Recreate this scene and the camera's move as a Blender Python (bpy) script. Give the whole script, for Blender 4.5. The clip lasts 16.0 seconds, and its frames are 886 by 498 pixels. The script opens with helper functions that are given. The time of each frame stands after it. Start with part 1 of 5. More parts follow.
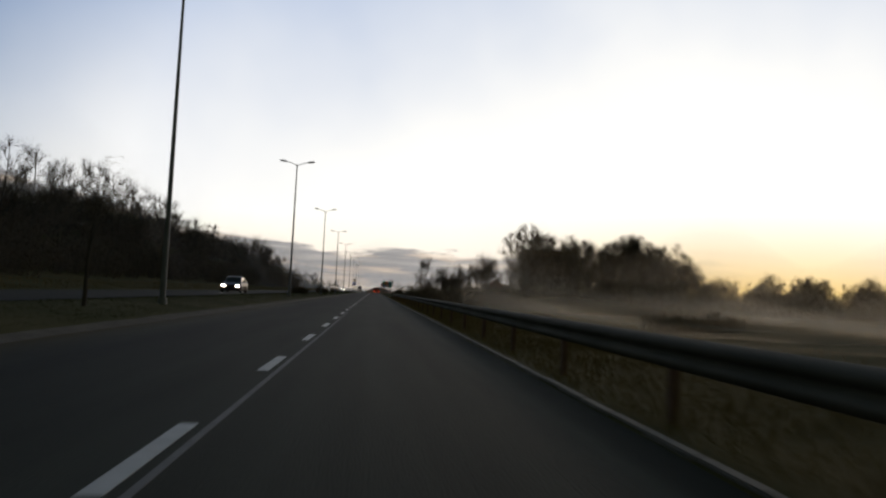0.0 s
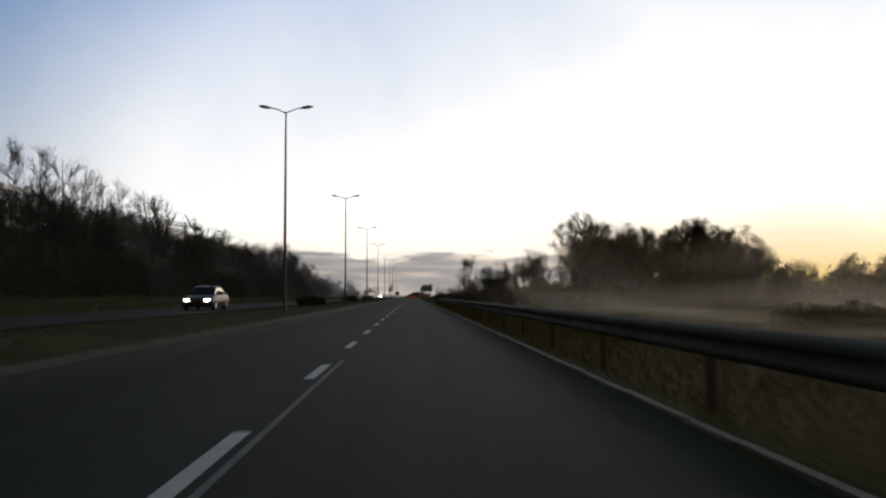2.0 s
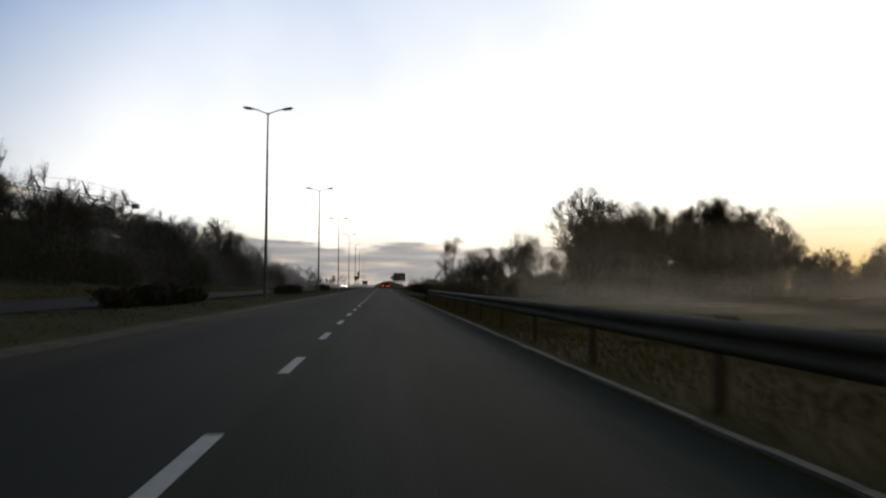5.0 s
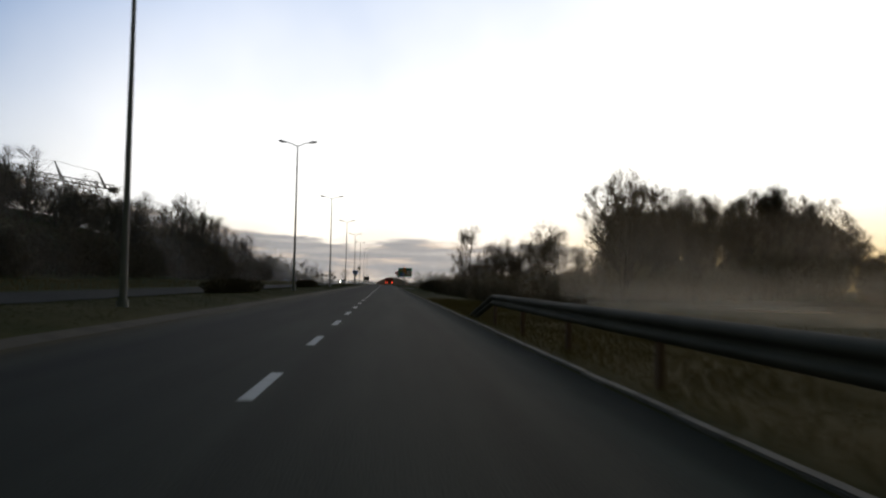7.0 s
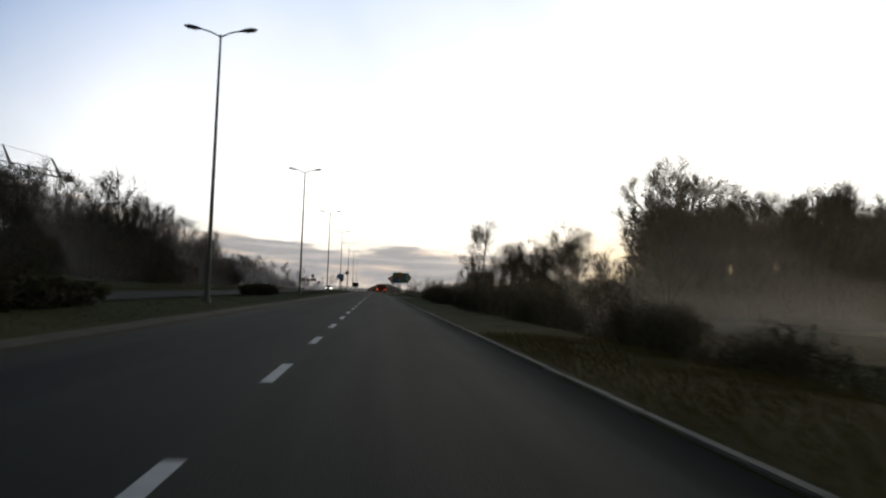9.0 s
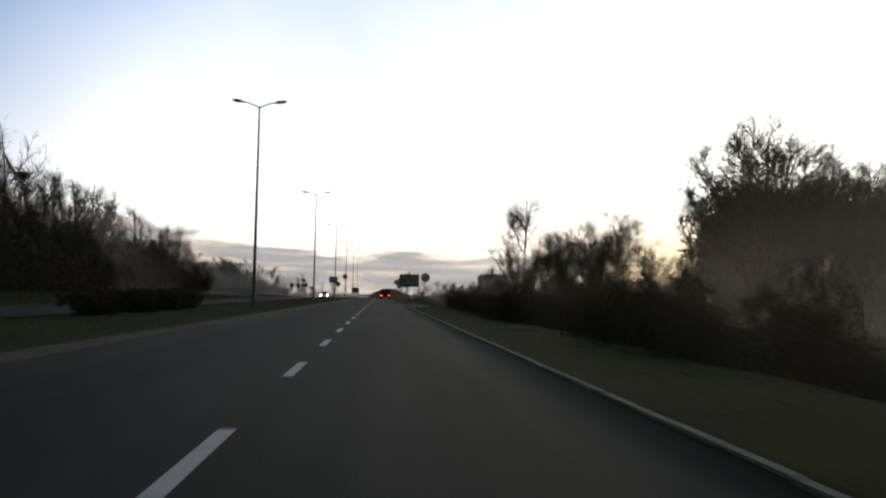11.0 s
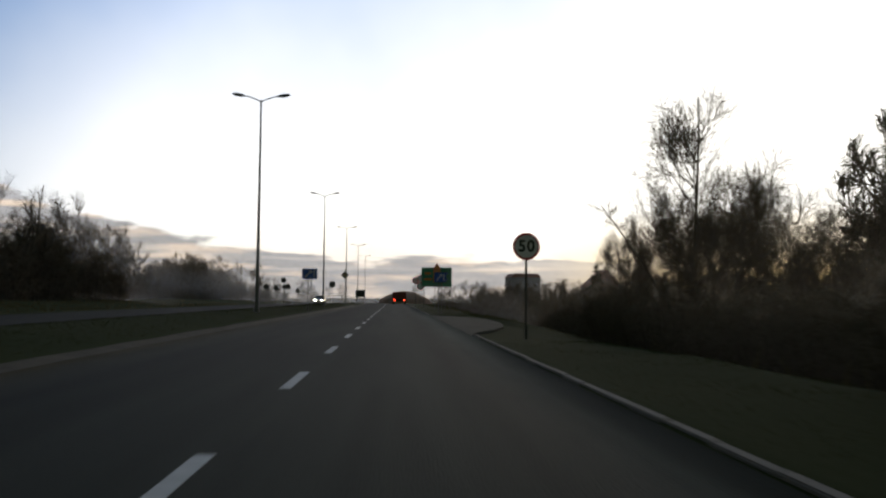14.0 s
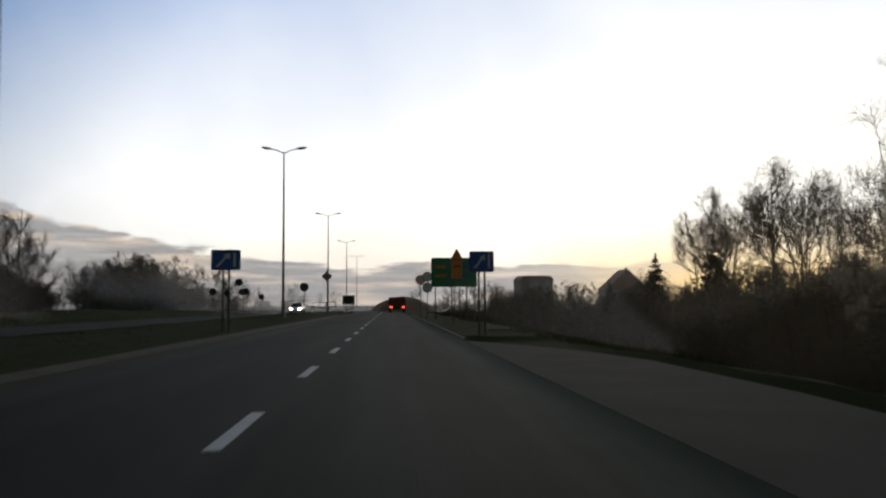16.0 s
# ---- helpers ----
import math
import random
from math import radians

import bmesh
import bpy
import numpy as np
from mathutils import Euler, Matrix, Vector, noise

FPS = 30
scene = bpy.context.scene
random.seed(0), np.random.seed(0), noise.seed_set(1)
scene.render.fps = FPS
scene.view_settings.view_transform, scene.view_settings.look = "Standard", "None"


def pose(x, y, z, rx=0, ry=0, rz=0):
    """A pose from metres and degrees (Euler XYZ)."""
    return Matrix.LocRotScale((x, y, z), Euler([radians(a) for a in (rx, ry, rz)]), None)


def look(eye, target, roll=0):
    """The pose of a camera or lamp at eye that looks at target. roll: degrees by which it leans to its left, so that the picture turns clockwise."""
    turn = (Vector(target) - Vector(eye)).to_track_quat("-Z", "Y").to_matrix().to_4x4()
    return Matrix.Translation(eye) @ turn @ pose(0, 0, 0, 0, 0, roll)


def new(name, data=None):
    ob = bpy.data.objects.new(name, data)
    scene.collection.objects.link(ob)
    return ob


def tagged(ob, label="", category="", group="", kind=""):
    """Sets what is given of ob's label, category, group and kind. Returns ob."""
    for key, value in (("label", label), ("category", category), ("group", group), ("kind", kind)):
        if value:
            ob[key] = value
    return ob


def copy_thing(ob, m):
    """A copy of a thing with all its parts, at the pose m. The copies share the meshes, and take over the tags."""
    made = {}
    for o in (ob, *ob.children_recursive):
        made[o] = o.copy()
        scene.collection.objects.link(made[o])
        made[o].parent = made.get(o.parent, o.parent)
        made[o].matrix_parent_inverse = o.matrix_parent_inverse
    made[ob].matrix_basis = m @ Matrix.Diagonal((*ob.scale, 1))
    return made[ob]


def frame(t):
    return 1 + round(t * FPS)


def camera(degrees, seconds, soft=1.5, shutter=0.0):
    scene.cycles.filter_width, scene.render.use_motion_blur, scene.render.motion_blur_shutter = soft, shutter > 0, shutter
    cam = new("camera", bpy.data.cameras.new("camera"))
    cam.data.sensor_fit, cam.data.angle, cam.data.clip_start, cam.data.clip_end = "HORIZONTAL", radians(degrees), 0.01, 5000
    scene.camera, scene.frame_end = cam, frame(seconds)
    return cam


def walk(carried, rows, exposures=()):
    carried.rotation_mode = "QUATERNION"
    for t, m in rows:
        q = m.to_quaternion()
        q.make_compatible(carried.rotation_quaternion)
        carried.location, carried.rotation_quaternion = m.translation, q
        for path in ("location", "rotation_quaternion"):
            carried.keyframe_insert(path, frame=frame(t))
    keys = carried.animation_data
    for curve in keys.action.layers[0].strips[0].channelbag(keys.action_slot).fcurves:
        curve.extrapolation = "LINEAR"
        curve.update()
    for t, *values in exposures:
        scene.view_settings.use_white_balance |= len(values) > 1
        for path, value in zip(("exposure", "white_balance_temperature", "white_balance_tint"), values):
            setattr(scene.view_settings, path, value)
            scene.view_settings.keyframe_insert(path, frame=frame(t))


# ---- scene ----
cam = camera(57.82, 16.0, soft=2.3, shutter=0.4)
PATH = [
    (0, pose(0.024, 0.002, 1.043, 93.21, -2.93, -4.92)),
    (0.5, pose(0.044, 5.886, 1.043, 93.06, -3.88, -3.09)),
    (1, pose(0.050, 11.805, 1.043, 92.95, -4.99, -1.84)),
    (1.5, pose(0.054, 17.790, 1.043, 93.35, -4.67, -1.18)),
    (2, pose(0.039, 23.789, 1.043, 93.31, 0.22, -2.15)),
    (2.5, pose(0.006, 29.768, 1.043, 92.33, -1.04, -3.84)),
    (3, pose(-0.063, 35.743, 1.043, 93.07, 1.20, -5.40)),
    (3.5, pose(-0.102, 41.776, 1.043, 92.72, 0.97, -5.54)),
    (4, pose(-0.129, 47.953, 1.043, 92.77, 0.81, -5.55)),
    (4.5, pose(-0.149, 54.103, 1.043, 93.15, 0.62, -5.14)),
    (5, pose(-0.117, 60.366, 1.043, 92.61, -0.30, -4.33)),
    (7.5, pose(-0.091, 93.939, 1.043, 92.42, -1.29, -4.20)),
    (8, pose(-0.088, 101.019, 1.043, 92.73, -1.35, -4.58)),
    (8.5, pose(-0.140, 108.124, 1.043, 92.91, -2.18, -4.70)),
    (11, pose(-0.140, 143.827, 1.043, 93.31, -1.02, -4.47)),
    (11.5, pose(-0.049, 150.931, 1.043, 92.81, 0.10, -3.76)),
    (12, pose(-0.035, 158.130, 1.043, 92.72, 0.73, -3.91)),
    (12.5, pose(-0.073, 165.389, 1.043, 93.00, -0.10, -3.77)),
    (13, pose(-0.086, 172.540, 1.043, 93.17, -0.02, -3.55)),
    (13.5, pose(-0.081, 179.565, 1.043, 92.97, -0.31, -3.25)),
    (14, pose(-0.038, 186.609, 1.043, 93.55, -0.38, -3.53)),
    (14.5, pose(0.007, 193.685, 1.043, 93.39, 0.59, -4.03)),
    (15, pose(0.044, 200.531, 1.043, 93.88, 1.10, -4.27)),
    (15.5, pose(0.041, 207.346, 1.043, 94.07, 0.86, -3.67)),
    (16, pose(0.027, 213.995, 1.043, 93.99, 0.45, -3.75)),
]
walk(cam, PATH, exposures=[(0.0, 0.56, 6850, 8.4), (2.0, 0.64, 6850, 8.4), (5.0, 0.76, 6850, 8.4), (8.0, 0.86, 6850, 8.4), (11.0, 0.98, 6850, 8.4), (14.0, 0.94, 6850, 8.4), (16.0, 0.74, 6850, 8.4)])

# ---- light ----
SUN_AZ, SUN_EL = 25.0, 5.0            # degrees to the right of +y, above the horizon

world = bpy.data.worlds.new("dawn_sky")
scene.world = world
world.use_nodes = True
wt = world.node_tree
wt.nodes.clear()


def wn(kind, **values):
    n = wt.nodes.new(kind)
    for k, v in values.items():
        if k in n.inputs:
            n.inputs[k].default_value = v
    return n


def wmath(op, a, b=None, clamp=False):
    n = wt.nodes.new("ShaderNodeMath")
    n.operation, n.use_clamp = op, clamp
    for i, v in enumerate((a, b)):
        if v is None:
            continue
        if isinstance(v, (int, float)):
            n.inputs[i].default_value = v
        else:
            wt.links.new(v, n.inputs[i])
    return n.outputs[0]


sky = wt.nodes.new("ShaderNodeTexSky")
sky.sky_type = "NISHITA"
sky.sun_disc = False
sky.sun_elevation = radians(SUN_EL)
sky.sun_rotation = radians(SUN_AZ)
sky.altitude = 50
sky.air_density, sky.dust_density, sky.ozone_density = 1.0, 1.0, 1.5
coord = wt.nodes.new("ShaderNodeTexCoord")
sep = wt.nodes.new("ShaderNodeSeparateXYZ")
wt.links.new(coord.outputs["Generated"], sep.inputs[0])
DX, DY, DZ = sep.outputs
# a low cloud bank along the horizon, higher towards the left
stretch = wt.nodes.new("ShaderNodeMapping")
stretch.inputs["Scale"].default_value = (13.0, 13.0, 46.0)
wt.links.new(coord.outputs["Generated"], stretch.inputs["Vector"])
puffs = wn("ShaderNodeTexNoise", Scale=1.0, Detail=6.0, Roughness=0.55)
wt.links.new(stretch.outputs[0], puffs.inputs["Vector"])
left = wmath("MINIMUM", DX, 0.0)
top = wmath("ADD", wmath("MULTIPLY", wmath("MULTIPLY", left, left), 0.36), 0.051)
edge = wmath("ADD", top, wmath("MULTIPLY", wmath("SUBTRACT", puffs.outputs["Fac"], 0.5), 0.06))
inside = wmath("MULTIPLY", wmath("SUBTRACT", edge, DZ), 160.0, clamp=True)
fade = wmath("SUBTRACT", 1.0, wmath("MULTIPLY", wmath("SUBTRACT", DX, 0.12), 3.0, clamp=True), clamp=True)
streak_map = wt.nodes.new("ShaderNodeMapping")
streak_map.inputs["Scale"].default_value = (5.0, 5.0, 90.0)
wt.links.new(coord.outputs["Generated"], streak_map.inputs["Vector"])
streaks = wn("ShaderNodeTexNoise", Scale=1.0, Detail=4.0, Roughness=0.5)
wt.links.new(streak_map.outputs[0], streaks.inputs["Vector"])
thick = wmath("SUBTRACT", 1.0, wmath("MULTIPLY", wmath("SUBTRACT", streaks.outputs["Fac"], 0.5), 6.0, clamp=True), clamp=True)
ahead = wmath("MULTIPLY", DY, 8.0, clamp=True)
bank = wmath("MULTIPLY", wmath("MULTIPLY", inside, fade), wmath("MULTIPLY", wmath("ADD", wmath("MULTIPLY", thick, 0.22), 0.74), ahead))
cloud = wt.nodes.new("ShaderNodeMix")
cloud.data_type = "RGBA"
lit = wt.nodes.new("ShaderNodeMix")
lit.data_type = "RGBA"
lit.inputs["A"].default_value = (2.15, 2.15, 2.3, 1)
lit.inputs["B"].default_value = (5.0, 4.1, 3.4, 1)
gaps_map = wt.nodes.new("ShaderNodeMapping")
gaps_map.inputs["Location"].default_value = (3.0, 1.0, 0.4)
gaps_map.inputs["Scale"].default_value = (6.0, 6.0, 52.0)
wt.links.new(coord.outputs["Generated"], gaps_map.inputs["Vector"])
gaps = wn("ShaderNodeTexNoise", Scale=1.0, Detail=5.0, Roughness=0.6)
wt.links.new(gaps_map.outputs[0], gaps.inputs["Vector"])
wt.links.new(wmath("MULTIPLY", wmath("SUBTRACT", gaps.outputs["Fac"], 0.51), 8.0, clamp=True), lit.inputs["Factor"])
wt.links.new(lit.outputs["Result"], cloud.inputs["B"])
wt.links.new(bank, cloud.inputs["Factor"])
# thin high cloud on the side of the dawn: it evens out the glow round the hidden sun and pales the blue
veil = wt.nodes.new("ShaderNodeMix")
veil.data_type = "RGBA"
tone = wt.nodes.new("ShaderNodeMix")
tone.data_type = "RGBA"
tone.inputs["A"].default_value = (1.9, 2.85, 4.9, 1)
tone.inputs["B"].default_value = (7.8, 7.7, 7.5, 1)
near_sun = wmath("ADD", wmath("MULTIPLY", DY, 0.906), wmath("MULTIPLY", DX, 0.423))
patchy = wn("ShaderNodeTexNoise", Scale=2.6, Detail=4.0, Roughness=0.5)
wt.links.new(coord.outputs["Generated"], patchy.inputs["Vector"])
wisps = wmath("MULTIPLY", wmath("SUBTRACT", patchy.outputs["Fac"], 0.5), 0.35)
glow_at = wmath("ADD", wmath("SUBTRACT", near_sun, wmath("MULTIPLY", DZ, 1.1)), wisps)
wt.links.new(wmath("MULTIPLY", wmath("SUBTRACT", glow_at, 0.25), 1.95, clamp=True), tone.inputs["Factor"])
wt.links.new(tone.outputs["Result"], veil.inputs["B"])
toward = wmath("ADD", wmath("MULTIPLY", DY, 0.85), wmath("MULTIPLY", DX, 0.3))
wt.links.new(wmath("MULTIPLY", wmath("SUBTRACT", toward, 0.30), 2.4, clamp=True), veil.inputs["Factor"])
dim = wt.nodes.new("ShaderNodeVectorMath")
dim.operation = "MULTIPLY"
dim.inputs[1].default_value = (0.40, 0.355, 0.25)
wt.links.new(sky.outputs[0], dim.inputs[0])
wt.links.new(dim.outputs[0], veil.inputs["A"])
limit = wt.nodes.new("ShaderNodeMix")
limit.data_type = "RGBA"
warm = wt.nodes.new("ShaderNodeMix")
warm.data_type = "RGBA"
warm.inputs["A"].default_value = (6.9, 5.9, 5.0, 1)
warm.inputs["B"].default_value = (7.3, 5.1, 2.1, 1)
sunward = wmath("MULTIPLY", wmath("SUBTRACT", wmath("ADD", wmath("MULTIPLY", DY, 0.891), wmath("MULTIPLY", DX, 0.454)), 0.945), 20.0, clamp=True)
wt.links.new(sunward, warm.inputs["Factor"])
wt.links.new(warm.outputs["Result"], limit.inputs["A"])
limit.inputs["B"].default_value = (7.8, 7.7, 7.5, 1)
wt.links.new(wmath("MULTIPLY", wmath("SUBTRACT", DZ, wmath("ADD", 0.008, wmath("MULTIPLY", sunward, 0.014))), 11.0, clamp=True), limit.inputs["Factor"])
evened = wt.nodes.new("ShaderNodeVectorMath")
evened.operation = "MINIMUM"
wt.links.new(veil.outputs["Result"], evened.inputs[0])
wt.links.new(limit.outputs["Result"], evened.inputs[1])
wt.links.new(evened.outputs[0], cloud.inputs["A"])
back = wt.nodes.new("ShaderNodeBackground")
back.inputs["Strength"].default_value = 0.1
wt.links.new(cloud.outputs["Result"], back.inputs["Color"])
wt.links.new(back.outputs[0], wt.nodes.new("ShaderNodeOutputWorld").inputs[0])

sun = new("sun", bpy.data.lights.new("sun", "SUN"))
sun.data.energy, sun.data.angle, sun.data.color = 0.42, radians(45), (1.0, 0.78, 0.55)
sun.matrix_world = look((0, 0, 50), (-math.sin(radians(SUN_AZ)) * 50, -math.cos(radians(SUN_AZ)) * 50, 50 - 50 * math.tan(radians(SUN_EL))))


# ---- materials ----
def material(name, color, color2=None, rough=0.7, metal=0.0, scale=2.0, fine=40.0, bump=0.3, mix=0.5, spec=0.5, stretch_by=(1, 1, 1), vary=0.0):
    """Two colours mixed by coarse and fine noise, with fine relief."""
    m = bpy.data.materials.new(name)
    m.use_nodes = True
    t = m.node_tree
    b = t.nodes["Principled BSDF"]
    b.inputs["Roughness"].default_value, b.inputs["Metallic"].default_value = rough, metal
    b.inputs["Specular IOR Level"].default_value = spec
    c = t.nodes.new("ShaderNodeTexCoord")
    mp = t.nodes.new("ShaderNodeMapping")
    mp.inputs["Scale"].default_value = stretch_by
    t.links.new(c.outputs["Object"], mp.inputs["Vector"])
    coarse, grain = t.nodes.new("ShaderNodeTexNoise"), t.nodes.new("ShaderNodeTexNoise")
    coarse.inputs["Scale"].default_value, coarse.inputs["Detail"].default_value = scale, 5
    grain.inputs["Scale"].default_value, grain.inputs["Detail"].default_value = fine, 3
    for n in (coarse, grain):
        t.links.new(mp.outputs[0], n.inputs["Vector"])
    add = t.nodes.new("ShaderNodeMath")
    add.operation = "MULTIPLY_ADD"
    t.links.new(grain.outputs["Fac"], add.inputs[0])
    add.inputs[1].default_value = mix
    t.links.new(coarse.outputs["Fac"], add.inputs[2])
    ramp = t.nodes.new("ShaderNodeMapRange")
    ramp.inputs["From Min"].default_value, ramp.inputs["From Max"].default_value = 0.30 + mix * 0.3, 0.70 + mix * 0.7
    t.links.new(add.outputs[0], ramp.inputs["Value"])
    blend = t.nodes.new("ShaderNodeMix")
    blend.data_type = "RGBA"
    t.links.new(ramp.outputs[0], blend.inputs["Factor"])
    blend.inputs["A"].default_value = (*color, 1)
    blend.inputs["B"].default_value = (*(color2 or [v * 1.5 for v in color]), 1)
    out = blend.outputs["Result"]
    if vary:
        info = t.nodes.new("ShaderNodeObjectInfo")
        hsv = t.nodes.new("ShaderNodeHueSaturation")
        r = t.nodes.new("ShaderNodeMapRange")
        r.inputs["To Min"].default_value, r.inputs["To Max"].default_value = 1 - vary, 1 + vary
        t.links.new(info.outputs["Random"], r.inputs["Value"])
        t.links.new(r.outputs[0], hsv.inputs["Value"])
        t.links.new(out, hsv.inputs["Color"])
        out = hsv.outputs[0]
    t.links.new(out, b.inputs["Base Color"])
    if bump:
        bp = t.nodes.new("ShaderNodeBump")
        bp.inputs["Strength"].default_value, bp.inputs["Distance"].default_value = bump, 0.02
        t.links.new(grain.outputs["Fac"], bp.inputs["Height"])
        t.links.new(bp.outputs[0], b.inputs["Normal"])
    return m


def glow(name, color, strength):
    m = bpy.data.materials.new(name)
    m.use_nodes = True
    b = m.node_tree.nodes["Principled BSDF"]
    b.inputs["Base Color"].default_value = (*color, 1)
    b.inputs["Emission Color"].default_value, b.inputs["Emission Strength"].default_value = (*color, 1), strength
    return m


def asphalt_material():
    """Asphalt with wheel tracks, a pale worn strip and a dark gutter along the road, patches and grain."""
    m = material("asphalt", (0.043, 0.044, 0.043), (0.064, 0.064, 0.061), rough=0.82, scale=0.35, fine=55, bump=0.5, mix=0.4, spec=0.04, stretch_by=(1, 0.25, 1))
    t = m.node_tree
    b = t.nodes["Principled BSDF"]
    src = b.inputs["Base Color"].links[0].from_socket
    c = t.nodes.new("ShaderNodeTexCoord")
    s = t.nodes.new("ShaderNodeSeparateXYZ")
    t.links.new(c.outputs["Object"], s.inputs[0])
    wob = t.nodes.new("ShaderNodeTexNoise")
    wob.inputs["Scale"].default_value = 0.6
    t.links.new(c.outputs["Object"], wob.inputs["Vector"])
    shift = t.nodes.new("ShaderNodeMath")
    shift.operation = "MULTIPLY_ADD"
    t.links.new(wob.outputs["Fac"], shift.inputs[0])
    shift.inputs[1].default_value = 0.3
    t.links.new(s.outputs[0], shift.inputs[2])
    curve = t.nodes.new("ShaderNodeValToRGB")
    norm = t.nodes.new("ShaderNodeMapRange")
    norm.inputs["From Min"].default_value, norm.inputs["From Max"].default_value = -5.4, 2.6
    t.links.new(shift.outputs[0], norm.inputs["Value"])
    t.links.new(norm.outputs[0], curve.inputs[0])
    stops = [(0.0, 1.5), (0.08, 1.1), (0.2, 0.60), (0.34, 0.78), (0.545, 1.22), (0.565, 1.08), (0.70, 1.45), (0.80, 1.22), (0.87, 1.5), (0.905, 2.0), (0.93, 1.45), (0.97, 1.1), (1.0, 1.15)]
    e = curve.color_ramp.elements
    while len(e) < len(stops):
        e.new(0.5)
    for el, (at, v) in zip(e, stops):
        dust = max(0.0, 1 - at / 0.12)
        el.position, el.color = at, (v * (0.56 + 0.2 * dust), v * (0.60 + 0.03 * dust), v * (0.48 - 0.1 * dust), 1)
    # the dark gutter gives way to a paler lane edge beside the lay-by
    off = t.nodes.new("ShaderNodeMath")
    off.operation = "ADD"
    t.links.new(s.outputs[1], off.inputs[0])
    off.inputs[1].default_value = -223.0
    far = t.nodes.new("ShaderNodeMath")
    far.operation = "ABSOLUTE"
    t.links.new(off.outputs[0], far.inputs[0])
    open_side = t.nodes.new("ShaderNodeMapRange")
    open_side.inputs["From Min"].default_value, open_side.inputs["From Max"].default_value = 24.0, 14.0
    t.links.new(far.outputs[0], open_side.inputs["Value"])
    edge = t.nodes.new("ShaderNodeMapRange")
    edge.inputs["From Min"].default_value, edge.inputs["From Max"].default_value = 0.86, 0.92
    t.links.new(norm.outputs[0], edge.inputs["Value"])
    both = t.nodes.new("ShaderNodeMath")
    both.operation = "MULTIPLY"
    t.links.new(open_side.outputs[0], both.inputs[0])
    t.links.new(edge.outputs[0], both.inputs[1])
    lane = t.nodes.new("ShaderNodeMix")
    lane.data_type = "RGBA"
    t.links.new(both.outputs[0], lane.inputs["Factor"])
    t.links.new(curve.outputs[0], lane.inputs["A"])
    lane.inputs["B"].default_value = (1.75, 1.85, 1.45, 1)
    mul = t.nodes.new("ShaderNodeMix")
    mul.data_type, mul.blend_type = "RGBA", "MULTIPLY"
    mul.inputs["Factor"].default_value = 1
    t.links.new(src, mul.inputs["A"])
    t.links.new(lane.outputs["Result"], mul.inputs["B"])
    # long dark and pale streaks of tar, rubber and dust
    long_map = t.nodes.new("ShaderNodeMapping")
    long_map.inputs["Scale"].default_value = (1.5, 0.07, 1)
    t.links.new(c.outputs["Object"], long_map.inputs["Vector"])
    streak = t.nodes.new("ShaderNodeTexNoise")
    streak.inputs["Scale"].default_value, streak.inputs["Detail"].default_value = 1.0, 6
    t.links.new(long_map.outputs[0], streak.inputs["Vector"])
    worn = t.nodes.new("ShaderNodeMapRange")
    worn.inputs["From Min"].default_value, worn.inputs["From Max"].default_value = 0.3, 0.7
    worn.inputs["To Min"].default_value, worn.inputs["To Max"].default_value = 0.8, 1.2
    t.links.new(streak.outputs["Fac"], worn.inputs["Value"])
    tint = t.nodes.new("ShaderNodeVectorMath")
    tint.operation = "SCALE"
    t.links.new(mul.outputs["Result"], tint.inputs[0])
    t.links.new(worn.outputs[0], tint.inputs["Scale"])
    t.links.new(tint.outputs[0], b.inputs["Base Color"])
    return m


